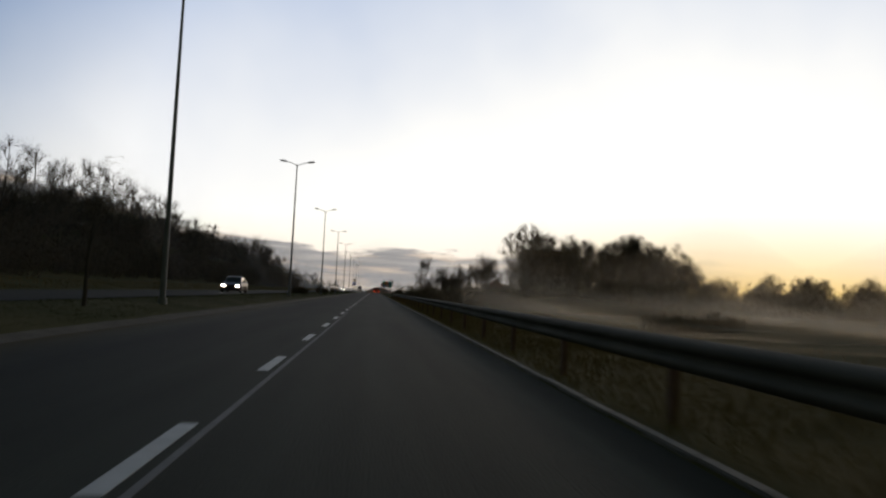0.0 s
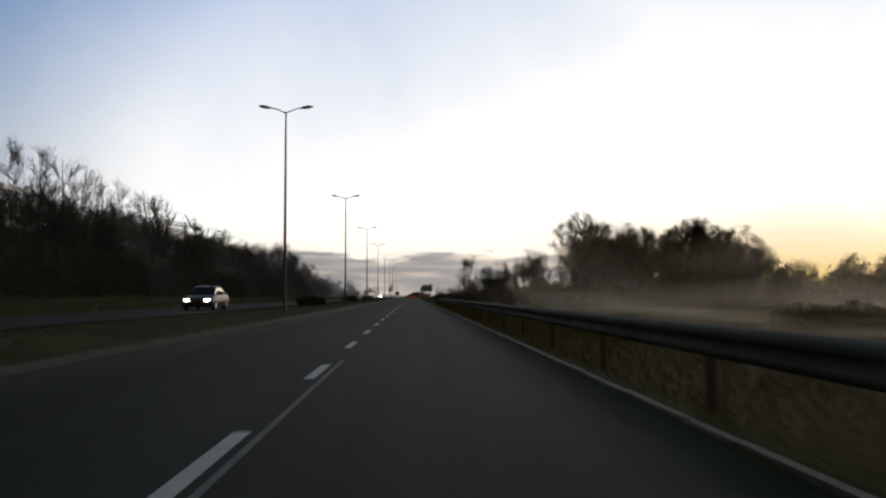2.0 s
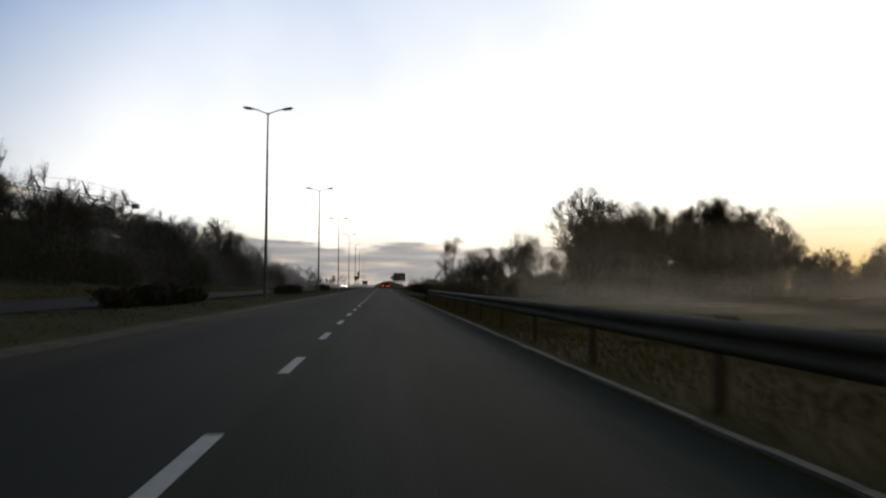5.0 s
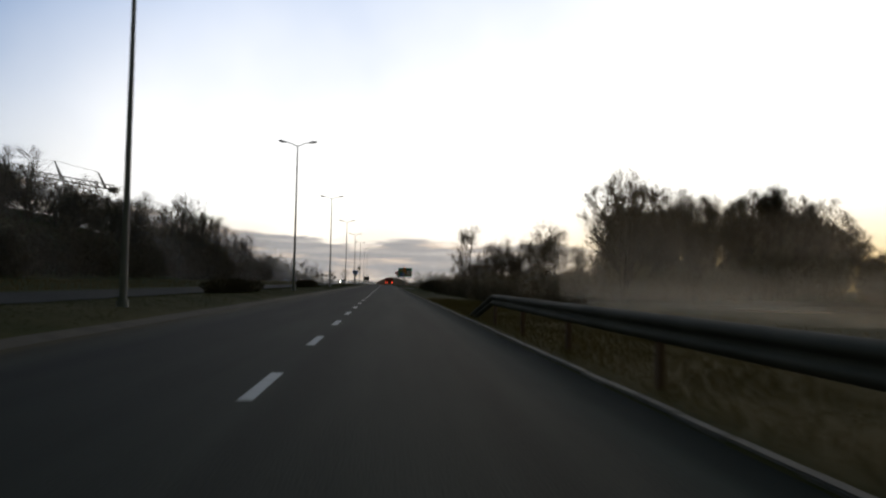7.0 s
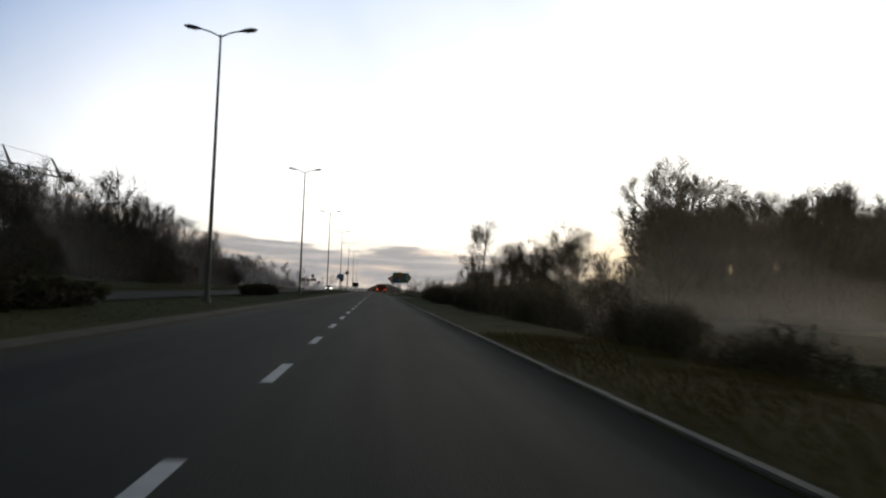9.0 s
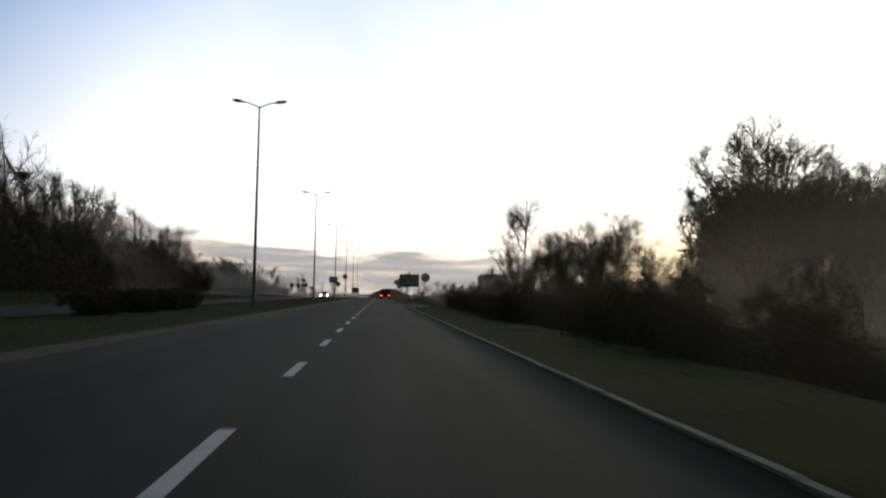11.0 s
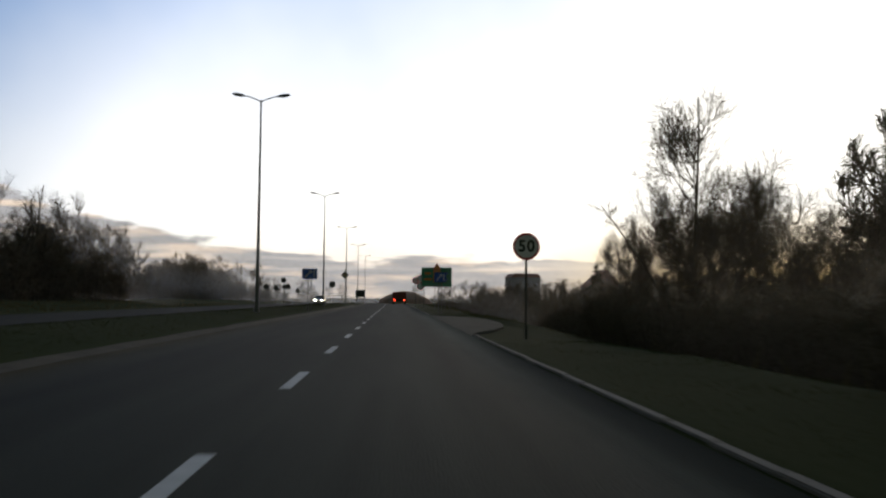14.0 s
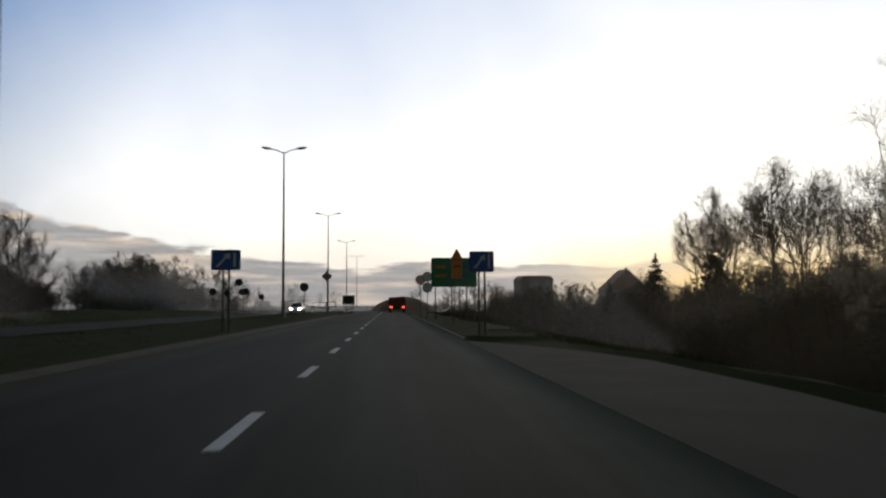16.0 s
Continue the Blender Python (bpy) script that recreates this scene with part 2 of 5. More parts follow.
def ground_material():
    """Dull green ground, dry and brown on the verge along the east side of the road."""
    m = material("rough_grass_ground", (0.03, 0.038, 0.012), (0.085, 0.07, 0.03), rough=1.0, scale=0.25, fine=9, bump=0.6, spec=0.02)
    t = m.node_tree
    b = t.nodes["Principled BSDF"]
    src = b.inputs["Base Color"].links[0].from_socket
    c = t.nodes.new("ShaderNodeTexCoord")
    s = t.nodes.new("ShaderNodeSeparateXYZ")
    t.links.new(c.outputs["Object"], s.inputs[0])
    patch = t.nodes.new("ShaderNodeTexNoise")
    patch.inputs["Scale"].default_value, patch.inputs["Detail"].default_value = 0.22, 4
    t.links.new(c.outputs["Object"], patch.inputs["Vector"])

    def span(socket, a, z):
        r = t.nodes.new("ShaderNodeMapRange")
        r.inputs["From Min"].default_value, r.inputs["From Max"].default_value = a, z
        t.links.new(socket, r.inputs["Value"])
        return r.outputs[0]

    def times(a, z):
        q = t.nodes.new("ShaderNodeMath")
        q.operation = "MULTIPLY"
        t.links.new(a, q.inputs[0])
        t.links.new(z, q.inputs[1])
        return q.outputs[0]

    dry = times(times(times(span(s.outputs[0], 2.2, 3.0), span(s.outputs[0], 9.0, 5.0)), span(s.outputs[1], 150, 112)), span(patch.outputs["Fac"], 0.2, 0.55))
    straw = t.nodes.new("ShaderNodeMix")
    straw.data_type = "RGBA"
    t.links.new(dry, straw.inputs["Factor"])
    t.links.new(src, straw.inputs["A"])
    straw.inputs["B"].default_value = (0.145, 0.108, 0.05, 1)
    lush = t.nodes.new("ShaderNodeMix")
    lush.data_type = "RGBA"
    lush.inputs["B"].default_value = (0.024, 0.034, 0.011, 1)
    share = t.nodes.new("ShaderNodeMath")
    share.operation = "MULTIPLY"
    share.inputs[1].default_value = 0.85
    t.links.new(span(s.outputs[1], 120, 185), share.inputs[0])
    t.links.new(share.outputs[0], lush.inputs["Factor"])
    t.links.new(straw.outputs["Result"], lush.inputs["A"])
    t.links.new(lush.outputs["Result"], b.inputs["Base Color"])
    return m


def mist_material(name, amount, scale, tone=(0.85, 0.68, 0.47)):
    """Sheet imitating thin ground mist: mostly clear, denser low down, drifting in streaks; tone holds its lit colour.
    """
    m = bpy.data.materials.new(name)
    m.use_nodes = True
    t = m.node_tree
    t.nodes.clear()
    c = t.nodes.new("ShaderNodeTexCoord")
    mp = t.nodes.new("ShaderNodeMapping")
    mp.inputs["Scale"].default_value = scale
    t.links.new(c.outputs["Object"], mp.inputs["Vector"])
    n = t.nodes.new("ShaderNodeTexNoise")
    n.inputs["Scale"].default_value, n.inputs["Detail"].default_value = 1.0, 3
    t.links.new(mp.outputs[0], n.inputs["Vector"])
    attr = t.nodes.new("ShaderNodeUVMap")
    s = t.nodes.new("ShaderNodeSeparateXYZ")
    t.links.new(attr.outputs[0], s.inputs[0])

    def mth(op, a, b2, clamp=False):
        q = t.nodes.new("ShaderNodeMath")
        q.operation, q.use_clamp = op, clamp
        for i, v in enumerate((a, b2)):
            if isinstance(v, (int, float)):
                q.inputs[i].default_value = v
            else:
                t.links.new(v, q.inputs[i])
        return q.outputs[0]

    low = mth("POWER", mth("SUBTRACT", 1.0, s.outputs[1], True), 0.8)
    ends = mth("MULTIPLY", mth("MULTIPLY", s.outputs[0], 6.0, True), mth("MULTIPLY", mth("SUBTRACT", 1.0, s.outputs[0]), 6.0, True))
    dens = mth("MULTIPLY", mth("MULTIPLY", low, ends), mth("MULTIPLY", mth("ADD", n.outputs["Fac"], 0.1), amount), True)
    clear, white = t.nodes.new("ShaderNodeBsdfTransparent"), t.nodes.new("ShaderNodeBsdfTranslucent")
    # the light that mist would scatter is put into this colour
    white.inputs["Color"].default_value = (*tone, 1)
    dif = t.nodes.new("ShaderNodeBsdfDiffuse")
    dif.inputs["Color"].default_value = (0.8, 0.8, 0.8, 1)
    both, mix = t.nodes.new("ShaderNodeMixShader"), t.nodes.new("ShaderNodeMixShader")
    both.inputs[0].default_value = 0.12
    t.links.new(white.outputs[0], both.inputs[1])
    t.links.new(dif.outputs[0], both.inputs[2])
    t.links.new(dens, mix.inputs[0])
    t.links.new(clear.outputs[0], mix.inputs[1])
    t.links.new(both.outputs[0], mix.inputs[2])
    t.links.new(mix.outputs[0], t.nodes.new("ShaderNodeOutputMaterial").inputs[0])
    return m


ASPHALT = asphalt_material()
ASPHALT_OLD = material("old_asphalt", (0.028, 0.029, 0.026), (0.045, 0.046, 0.041), rough=0.95, spec=0.05, scale=0.4, fine=50, bump=0.4)
CONCRETE = material("lay_by_concrete", (0.056, 0.053, 0.043), (0.084, 0.080, 0.065), rough=0.95, spec=0.05, scale=0.8, fine=40, bump=0.3)
KERB = material("kerb_stone", (0.085, 0.078, 0.062), (0.15, 0.138, 0.11), rough=0.9, scale=3, fine=60, bump=0.4, vary=0.12)
PAINT = material("road_paint", (0.32, 0.32, 0.30), (0.52, 0.52, 0.49), rough=0.7, scale=4, fine=70, bump=0.3)
OLD_PAINT = material("worn_road_paint", (0.05, 0.05, 0.048), (0.11, 0.11, 0.105), rough=0.8, scale=3, fine=60, bump=0.2)
DIRT = material("gutter_dirt", (0.06, 0.052, 0.04), (0.11, 0.095, 0.07), rough=0.95, scale=1.5, fine=45, bump=0.5, spec=0.1)
GROUND = ground_material()
DRY_GRASS = material("dry_grass", (0.185, 0.133, 0.057), (0.285, 0.205, 0.088), rough=1.0, scale=0.4, fine=6, bump=0, spec=0.02)
GREEN_GRASS = material("median_grass", (0.034, 0.052, 0.010), (0.074, 0.073, 0.020), rough=1.0, scale=0.3, fine=5, bump=0, spec=0.02)
BARK = material("bark", (0.055, 0.044, 0.034), (0.085, 0.07, 0.054), rough=0.95, scale=1.5, fine=25, bump=0.6, spec=0.1)
TWIG = material("twigs", (0.055, 0.042, 0.03), (0.085, 0.066, 0.048), rough=0.95, scale=0.5, fine=6, bump=0, spec=0.1)
BRUSH = material("brush", (0.10, 0.082, 0.057), (0.15, 0.122, 0.085), rough=0.95, scale=0.6, fine=6, bump=0, spec=0.1)
NEEDLES = material("needles", (0.02, 0.03, 0.016), (0.04, 0.05, 0.025), rough=0.9, scale=0.8, fine=8, bump=0, spec=0.1)
IVY = material("ivy_leaves", (0.045, 0.05, 0.028), (0.085, 0.085, 0.05), rough=0.9, scale=0.8, fine=8, bump=0, spec=0.1)
STEEL = material("weathered_steel", (0.078, 0.076, 0.063), (0.125, 0.119, 0.1), rough=0.85, metal=0.0, spec=0.05, scale=1.2, fine=30, bump=0.3)
RUST = material("rusty_post_steel", (0.11, 0.058, 0.034), (0.19, 0.10, 0.06), rough=0.85, metal=0.1, scale=5, fine=40, bump=0.2)
POLE = material("painted_mast_steel", (0.13, 0.13, 0.13), (0.2, 0.2, 0.195), rough=0.6, metal=0.3, scale=1, fine=20, bump=0.1)
LAMP_DARK = material("lamp_housing", (0.05, 0.05, 0.055), (0.08, 0.08, 0.085), rough=0.5, scale=4, fine=30, bump=0.05)
LAMP_GLASS = material("lamp_cover", (0.35, 0.36, 0.37), (0.45, 0.46, 0.47), rough=0.2, scale=4, fine=30, bump=0)
SIGN_BACK = material("sign_back", (0.18, 0.18, 0.18), (0.24, 0.24, 0.24), rough=0.6, metal=0.5, scale=3, fine=30, bump=0.05)
SIGN_WHITE = material("sign_white", (0.86, 0.82, 0.88), (0.90, 0.86, 0.91), rough=0.45, scale=3, fine=30, bump=0)
SIGN_RED = material("sign_red", (0.58, 0.025, 0.03), (0.66, 0.04, 0.04), rough=0.45, scale=3, fine=30, bump=0)
SIGN_BLUE = material("sign_blue", (0.04, 0.11, 0.5), (0.05, 0.14, 0.58), rough=0.45, scale=3, fine=30, bump=0)
SIGN_GREEN = material("sign_green", (0.01, 0.22, 0.12), (0.02, 0.28, 0.16), rough=0.45, scale=3, fine=30, bump=0)
SIGN_ORANGE = material("sign_orange", (0.75, 0.20, 0.02), (0.85, 0.28, 0.03), rough=0.45, scale=3, fine=30, bump=0)
SIGN_OCHRE = material("sign_ochre", (0.32, 0.2, 0.09), (0.4, 0.25, 0.12), rough=0.45, scale=3, fine=30, bump=0)
BLACK = material("black_paint", (0.02, 0.02, 0.02), (0.03, 0.03, 0.03), rough=0.5, scale=3, fine=30, bump=0)
RUBBER = material("tyre_rubber", (0.02, 0.02, 0.02), (0.03, 0.03, 0.03), rough=0.85, scale=5, fine=40, bump=0.2)
RIM = material("alloy_rim", (0.45, 0.45, 0.46), (0.55, 0.55, 0.56), rough=0.35, metal=0.8, scale=5, fine=40, bump=0)
CAR_DARK = material("dark_car_paint", (0.05, 0.03, 0.035), (0.06, 0.04, 0.045), rough=0.4, spec=0.2, scale=1, fine=20, bump=0)
CAR_SILVER = material("silver_car_paint", (0.42, 0.43, 0.44), (0.48, 0.49, 0.5), rough=0.3, metal=0.5, scale=1, fine=20, bump=0)
CAR_GLASS = material("car_glass", (0.03, 0.035, 0.04), (0.04, 0.045, 0.05), rough=0.08, scale=1, fine=10, bump=0)
TRUCK_RED = material("truck_red", (0.13, 0.014, 0.012), (0.18, 0.02, 0.018), rough=0.4, scale=1, fine=20, bump=0)
CRANE = material("crane_steel", (0.10, 0.10, 0.10), (0.16, 0.15, 0.14), rough=0.6, metal=0.3, scale=1, fine=10, bump=0)
PLASTER = material("house_plaster", (0.12, 0.12, 0.12), (0.17, 0.17, 0.17), rough=0.9, scale=0.6, fine=15, bump=0.2)
ROOF = material("roof_tiles", (0.17, 0.07, 0.048), (0.25, 0.105, 0.07), rough=0.85, scale=1, fine=12, bump=0.3)
EARTH = material("bare_earth", (0.19, 0.115, 0.075), (0.27, 0.165, 0.11), rough=1.0, scale=0.6, fine=10, bump=0.8, spec=0.05)
PANE = material("window_pane", (0.03, 0.035, 0.04), (0.05, 0.055, 0.06), rough=0.1, scale=1, fine=10, bump=0)
HEADLIGHT = glow("lit_headlight", (1.0, 0.93, 0.8), 40)
TAILLIGHT = glow("lit_taillight", (1.0, 0.07, 0.03), 3)


# ---- mesh helpers ----
def mesh_of(name, verts, faces, mat, smooth=False):
    """A mesh from arrays of corners and of triangles or quads."""
    me = bpy.data.meshes.new(name)
    v, f = np.asarray(verts, np.float32), np.asarray(faces, np.int32)
    me.vertices.add(len(v))
    me.vertices.foreach_set("co", v.ravel())
    k = f.shape[1]
    me.loops.add(f.size)
    me.loops.foreach_set("vertex_index", f.ravel())
    me.polygons.add(len(f))
    me.polygons.foreach_set("loop_start", np.arange(0, f.size, k, dtype=np.int32))
    me.update(calc_edges=True)
    me.materials.append(mat)
    if smooth:
        me.shade_smooth()
    return me


def bm_mesh(name, bm, mat, smooth=False):
    me = bpy.data.meshes.new(name)
    bm.to_mesh(me)
    bm.free()
    me.materials.append(mat)
    if smooth:
        me.shade_smooth()
    return me


def thing(name, where, label, category, group="", kind="", turn=0.0, data=None):
    ob = new(name, data)
    ob.matrix_basis = pose(*where, 0, 0, turn)
    return tagged(ob, label, category, group, kind)


def part(name, shape, mat, parent, label="", at=(0, 0, 0, 0, 0, 0), smooth=False):
    """One mesh object under a thing or a part; shape is a bmesh or a finished mesh."""
    me = bm_mesh(name, shape, mat, smooth) if isinstance(shape, bmesh.types.BMesh) else shape
    ob = new(name, me)
    ob.parent = parent
    ob.matrix_basis = pose(*at)
    return tagged(ob, label)


def box(x0, x1, y0, y1, z0, z1, bevel=0.0, bm=None):
    made = bmesh.new()
    bmesh.ops.create_cube(made, size=1, matrix=Matrix.LocRotScale(((x0 + x1) / 2, (y0 + y1) / 2, (z0 + z1) / 2), None, (x1 - x0, y1 - y0, z1 - z0)))
    if bevel:
        bmesh.ops.bevel(made, geom=made.edges[:], offset=bevel, segments=2, affect="EDGES")
    if bm is None:
        return made
    tmp = bpy.data.meshes.new("tmp")
    made.to_mesh(tmp)
    made.free()
    bm.from_mesh(tmp)
    bpy.data.meshes.remove(tmp)
    return bm


def rod(bm, a, b, r0, r1=None, sides=8):
    """A capped, tapered rod from a to b."""
    a, b = Vector(a), Vector(b)
    d = b - a
    m = Matrix.Translation((a + b) / 2) @ d.to_track_quat("Z", "Y").to_matrix().to_4x4()
    bmesh.ops.create_cone(bm, cap_ends=True, segments=sides, radius1=r0, radius2=r0 if r1 is None else r1, depth=d.length, matrix=m)
    return bm


def disc(radius, depth, sides=32, bevel=0.0):
    """A disc that faces -y, its front at y = -depth / 2."""
    bm = bmesh.new()
    bmesh.ops.create_cone(bm, cap_ends=True, segments=sides, radius1=radius, radius2=radius, depth=depth, matrix=pose(0, 0, 0, 90))
    if bevel:
        bmesh.ops.bevel(bm, geom=[e for e in bm.edges if len(e.link_faces[0].verts) != len(e.link_faces[1].verts)], offset=bevel, segments=2, affect="EDGES")
    return bm


def plate(points, depth, y=0.0):
    """A flat plate of the given outline in x and z, facing -y."""
    bm = bmesh.new()
    f = bm.faces.new([bm.verts.new((x, y, z)) for x, z in points])
    got = bmesh.ops.extrude_face_region(bm, geom=[f])
    bmesh.ops.translate(bm, vec=(0, depth, 0), verts=[v for v in got["geom"] if isinstance(v, bmesh.types.BMVert)])
    bmesh.ops.recalc_face_normals(bm, faces=bm.faces[:])
    return bm


def rounded(w, h, r, n=5):
    """The outline of a rounded rectangle about the origin."""
    pts = []
    for cx, cz, a0 in ((w / 2 - r, h / 2 - r, 0), (-w / 2 + r, h / 2 - r, 90), (-w / 2 + r, -h / 2 + r, 180), (w / 2 - r, -h / 2 + r, 270)):
        for i in range(n):
            a = radians(a0 + 90 * i / (n - 1))
            pts.append((cx + r * math.cos(a), cz + r * math.sin(a)))
    return pts


# ---- ground and road ----
ROAD_L, ROAD_R = -5.35, 2.20
OPP_R, OPP_L = -10.4, -17.4
OPP_Z = 0.2


def step(a, b, x):
    u = np.clip((x - a) / (b - a), 0, 1)
    return u * u * (3 - 2 * u)


def bank_along(y):
    """How much of its height the bank under the wood has along the road."""
    return 1 - step(178, 212, y)


def ground_height(x, y):
    """The lie of the land across and along the road."""
    x, y = np.asarray(x, float), np.asarray(y, float)
    z = np.full(np.broadcast(x, y).shape, 0.02)
    on_road = ((x > ROAD_L - 0.02) & (x < ROAD_R + 0.02) | (x > OPP_L - 0.02) & (x < OPP_R + 0.02)) & (y < 341) | (np.abs(x) < 80.1) & (y > 339.9) & (y < 350.1)
    median = (x <= ROAD_L) & (x >= OPP_R) & (y < 339.9)
    rise = OPP_Z * (1 - step(290, 336, y))
    u = np.clip((x - OPP_R) / (ROAD_L - OPP_R), 0, 1)
    z = np.where(median, 0.02 + rise * (1 - u) + (0.17 + 0.09 * step(150, 200, y)) * np.sin(np.pi * u) ** 1.3, z)
    low = 2.1 * (1 - step(235, 285, y)) + 0.3
    z = np.where(x > ROAD_R, 0.02 - low * step(4.6, 14, x), z)
    z = np.where(x < OPP_L, 0.02 + rise + 0.5 * step(-18, -26, x) + 1.5 * step(-36, -62, x) * (1 - step(255, 300, y)), z)
    z = z + 6.6 * step(-26.5, -35.0, x) * bank_along(y)
    rough = 0.05 * np.sin(x * 1.7 + 0.6 * np.sin(y * 0.9)) * np.sin(y * 1.1 + x * 0.4) + 0.12 * np.sin(x * 0.31 + 1) * np.sin(y * 0.23)
    z = z + rough * np.clip(np.where(x > 0, x - 3.0, -x - 18.5) * 0.5, 0, 1)
    bay = (x > ROAD_R - 0.1) & (x < 5.05) & (y > 207.5) & (y < 239.5)
    return np.where((x < OPP_R + 0.02) & on_road & (y < 339.9), rise - 0.1, np.where(on_road | bay, -0.08, z))


def ground_sheet():
    xs = np.r_[-2500, -1200, -600, -300, -180, np.arange(-120, -20, 4.0), np.arange(-20, -17.5, 0.8), OPP_L, OPP_L + 0.03, -14, OPP_R - 0.03, OPP_R, np.linspace(OPP_R, ROAD_L, 13)[1:], ROAD_L + 0.03, -2, ROAD_R - 0.03, ROAD_R + 0.03,
               np.arange(2.5, 5, 0.5), 5.0, 5.1, np.arange(5.5, 16, 0.5), np.arange(16, 40, 2.0), np.arange(40, 160, 6.0), 200, 300, 600, 1200, 2500]
    ys = np.r_[-400, -200, -100, np.arange(-60, 206, 2.0), 207.4, 207.6, np.arange(209, 239, 2.0), 239.4, 239.6, 241.5, np.arange(244, 338, 3.0), 339.8, 340, 350, 350.3, np.arange(356, 520, 12.0), 600, 800, 1200, 2000, 3500]
    X, Y = np.meshgrid(np.unique(xs), np.unique(ys))
    Z = ground_height(X, Y)
    n, m = X.shape
    i = (np.arange(n - 1)[:, None] * m + np.arange(m - 1)).ravel()
    return mesh_of("ground", np.stack([X, Y, Z], -1).reshape(-1, 3), np.stack([i, i + 1, i + m + 1, i + m], 1), GROUND, True)


tagged(new("ground", ground_sheet()), "rough grass land with a low meadow beside the road", "ground", kind="structure")


def slab(name, x0, x1, y0, y1, top, mat, label, crown=0.0):
    """A road slab in long strips with a slight crown."""
    xs, ys = np.linspace(x0, x1, 9), np.arange(y0, y1 + 1, 10.0)
    X, Y = np.meshgrid(xs, ys)
    Z = top * (1 - step(290, 336, Y)) + crown * (1 - ((X - (x0 + x1) / 2) / ((x1 - x0) / 2)) ** 2)
    n, m = X.shape
    i = (np.arange(n - 1)[:, None] * m + np.arange(m - 1)).ravel()
    V = np.stack([X, Y, Z], -1).reshape(-1, 3)
    F = [np.stack([i, i + 1, i + m + 1, i + m], 1)]
    side = []
    for col in (0, m - 1):
        a = np.arange(n) * m + col
        base = len(V)
        V = np.r_[V, V[a] - (0, 0, 0.2)]
        j = np.arange(n - 1)
        q = np.stack([a[:-1], a[1:], base + j + 1, base + j], 1)
        side.append(q if col else q[:, ::-1])
    return tagged(new(name, mesh_of(name, V, np.concatenate(F + side), mat)), label, "road", kind="structure")


slab("road", ROAD_L, ROAD_R, -60, 340, 0.0, ASPHALT, "dark worn asphalt carriageway with a dashed lane line")
slab("road_opposite", OPP_L, OPP_R, -60, 340, OPP_Z, ASPHALT_OLD, "grey asphalt carriageway beyond the grass median", 0.04)

slab("road_crossing", -80, 80, 340, 350, 0.0, ASPHALT_OLD, "grey asphalt cross road at the junction")

# lay-by with pale concrete paving
bay_line = [(2.20, 209.6), (2.6, 211.7), (3.35, 213.7), (4.1, 216.7), (4.5, 219.7), (4.75, 223.0), (4.8, 228.5), (4.3, 231.5), (3.6, 234.0), (2.20, 237.5)]
bm = bmesh.new()
f = bm.faces.new([bm.verts.new((x, y, -0.1)) for x, y in bay_line])
got = bmesh.ops.extrude_face_region(bm, geom=[f])
bmesh.ops.translate(bm, vec=(0, 0, 0.104), verts=[v for v in got["geom"] if isinstance(v, bmesh.types.BMVert)])
bmesh.ops.recalc_face_normals(bm, faces=bm.faces[:])
tagged(new("pavement", bm_mesh("pavement", bm, CONCRETE)), "pale concrete lay-by beside the asphalt road", "lay-by", kind="structure")

# dirt strip along the median
bm = bmesh.new()
random.seed(5)
rows = []
for k in range(181):
    y = -60 + 2.0 * k
    rows.append([bm.verts.new((ROAD_L - 0.34 + random.uniform(-0.08, 0.08), y, 0.075)), bm.verts.new((ROAD_L - 0.2, y, 0.05)), bm.verts.new((ROAD_L + 0.04 + random.uniform(-0.05, 0.05), y, 0.008))])
for a, b in zip(rows, rows[1:]):
    for i in (0, 1):
        bm.faces.new((a[i], a[i + 1], b[i + 1], b[i]))
tagged(new("trim", bm_mesh("trim", bm, DIRT)), "tan strip of dirt along the median's edge", "dirt strip", kind="structure")


# ---- plants ----
def tubes(lines, radii, sides):
    """Tapered tubes along many polylines at once: lines (n, k, 3), radii (n, k)."""
    n, k, _ = lines.shape
    d = np.gradient(lines, axis=1)
    d /= np.linalg.norm(d, axis=2, keepdims=True) + 1e-9
    ref = np.where(np.abs(d[..., 2:]) > 0.9, np.array([1.0, 0, 0]), np.array([0, 0, 1.0]))
    u = np.cross(d, ref)
    u /= np.linalg.norm(u, axis=2, keepdims=True) + 1e-9
    w = np.cross(d, u)
    a = np.arange(sides) * 2 * np.pi / sides
    ring = lines[:, :, None] + radii[:, :, None, None] * (np.cos(a)[:, None] * u[:, :, None] + np.sin(a)[:, None] * w[:, :, None])
    V = ring.reshape(-1, 3)
    i = (np.arange(n)[:, None, None] * k + np.arange(k - 1)[None, :, None]) * sides
    s = np.arange(sides)[None, None]
    s2 = (s + 1) % sides
    F = np.stack([i + s, i + s2, i + sides + s2, i + sides + s], -1).reshape(-1, 4)
    return V, F


def spikes(a, b, r):
    """Folded twigs and blades that taper to a point."""
    d = b - a
    d = d / (np.linalg.norm(d, axis=1, keepdims=True) + 1e-9)
    ref = np.where(np.abs(d[:, 2:]) > 0.9, np.array([1.0, 0, 0]), np.array([0, 0, 1.0]))
    u = np.cross(d, ref)
    u /= np.linalg.norm(u, axis=1, keepdims=True) + 1e-9
    w = np.cross(d, u)
    n = len(a)
    V = np.stack([a + r[:, None] * u, a + r[:, None] * (-0.5 * u + 0.87 * w), a + r[:, None] * (-0.5 * u - 0.87 * w), b], 1).reshape(-1, 3)
    i = np.arange(n)[:, None] * 4
    F = np.concatenate([i + [0, 1, 3], i + [1, 2, 3]], 0)
    return V, F


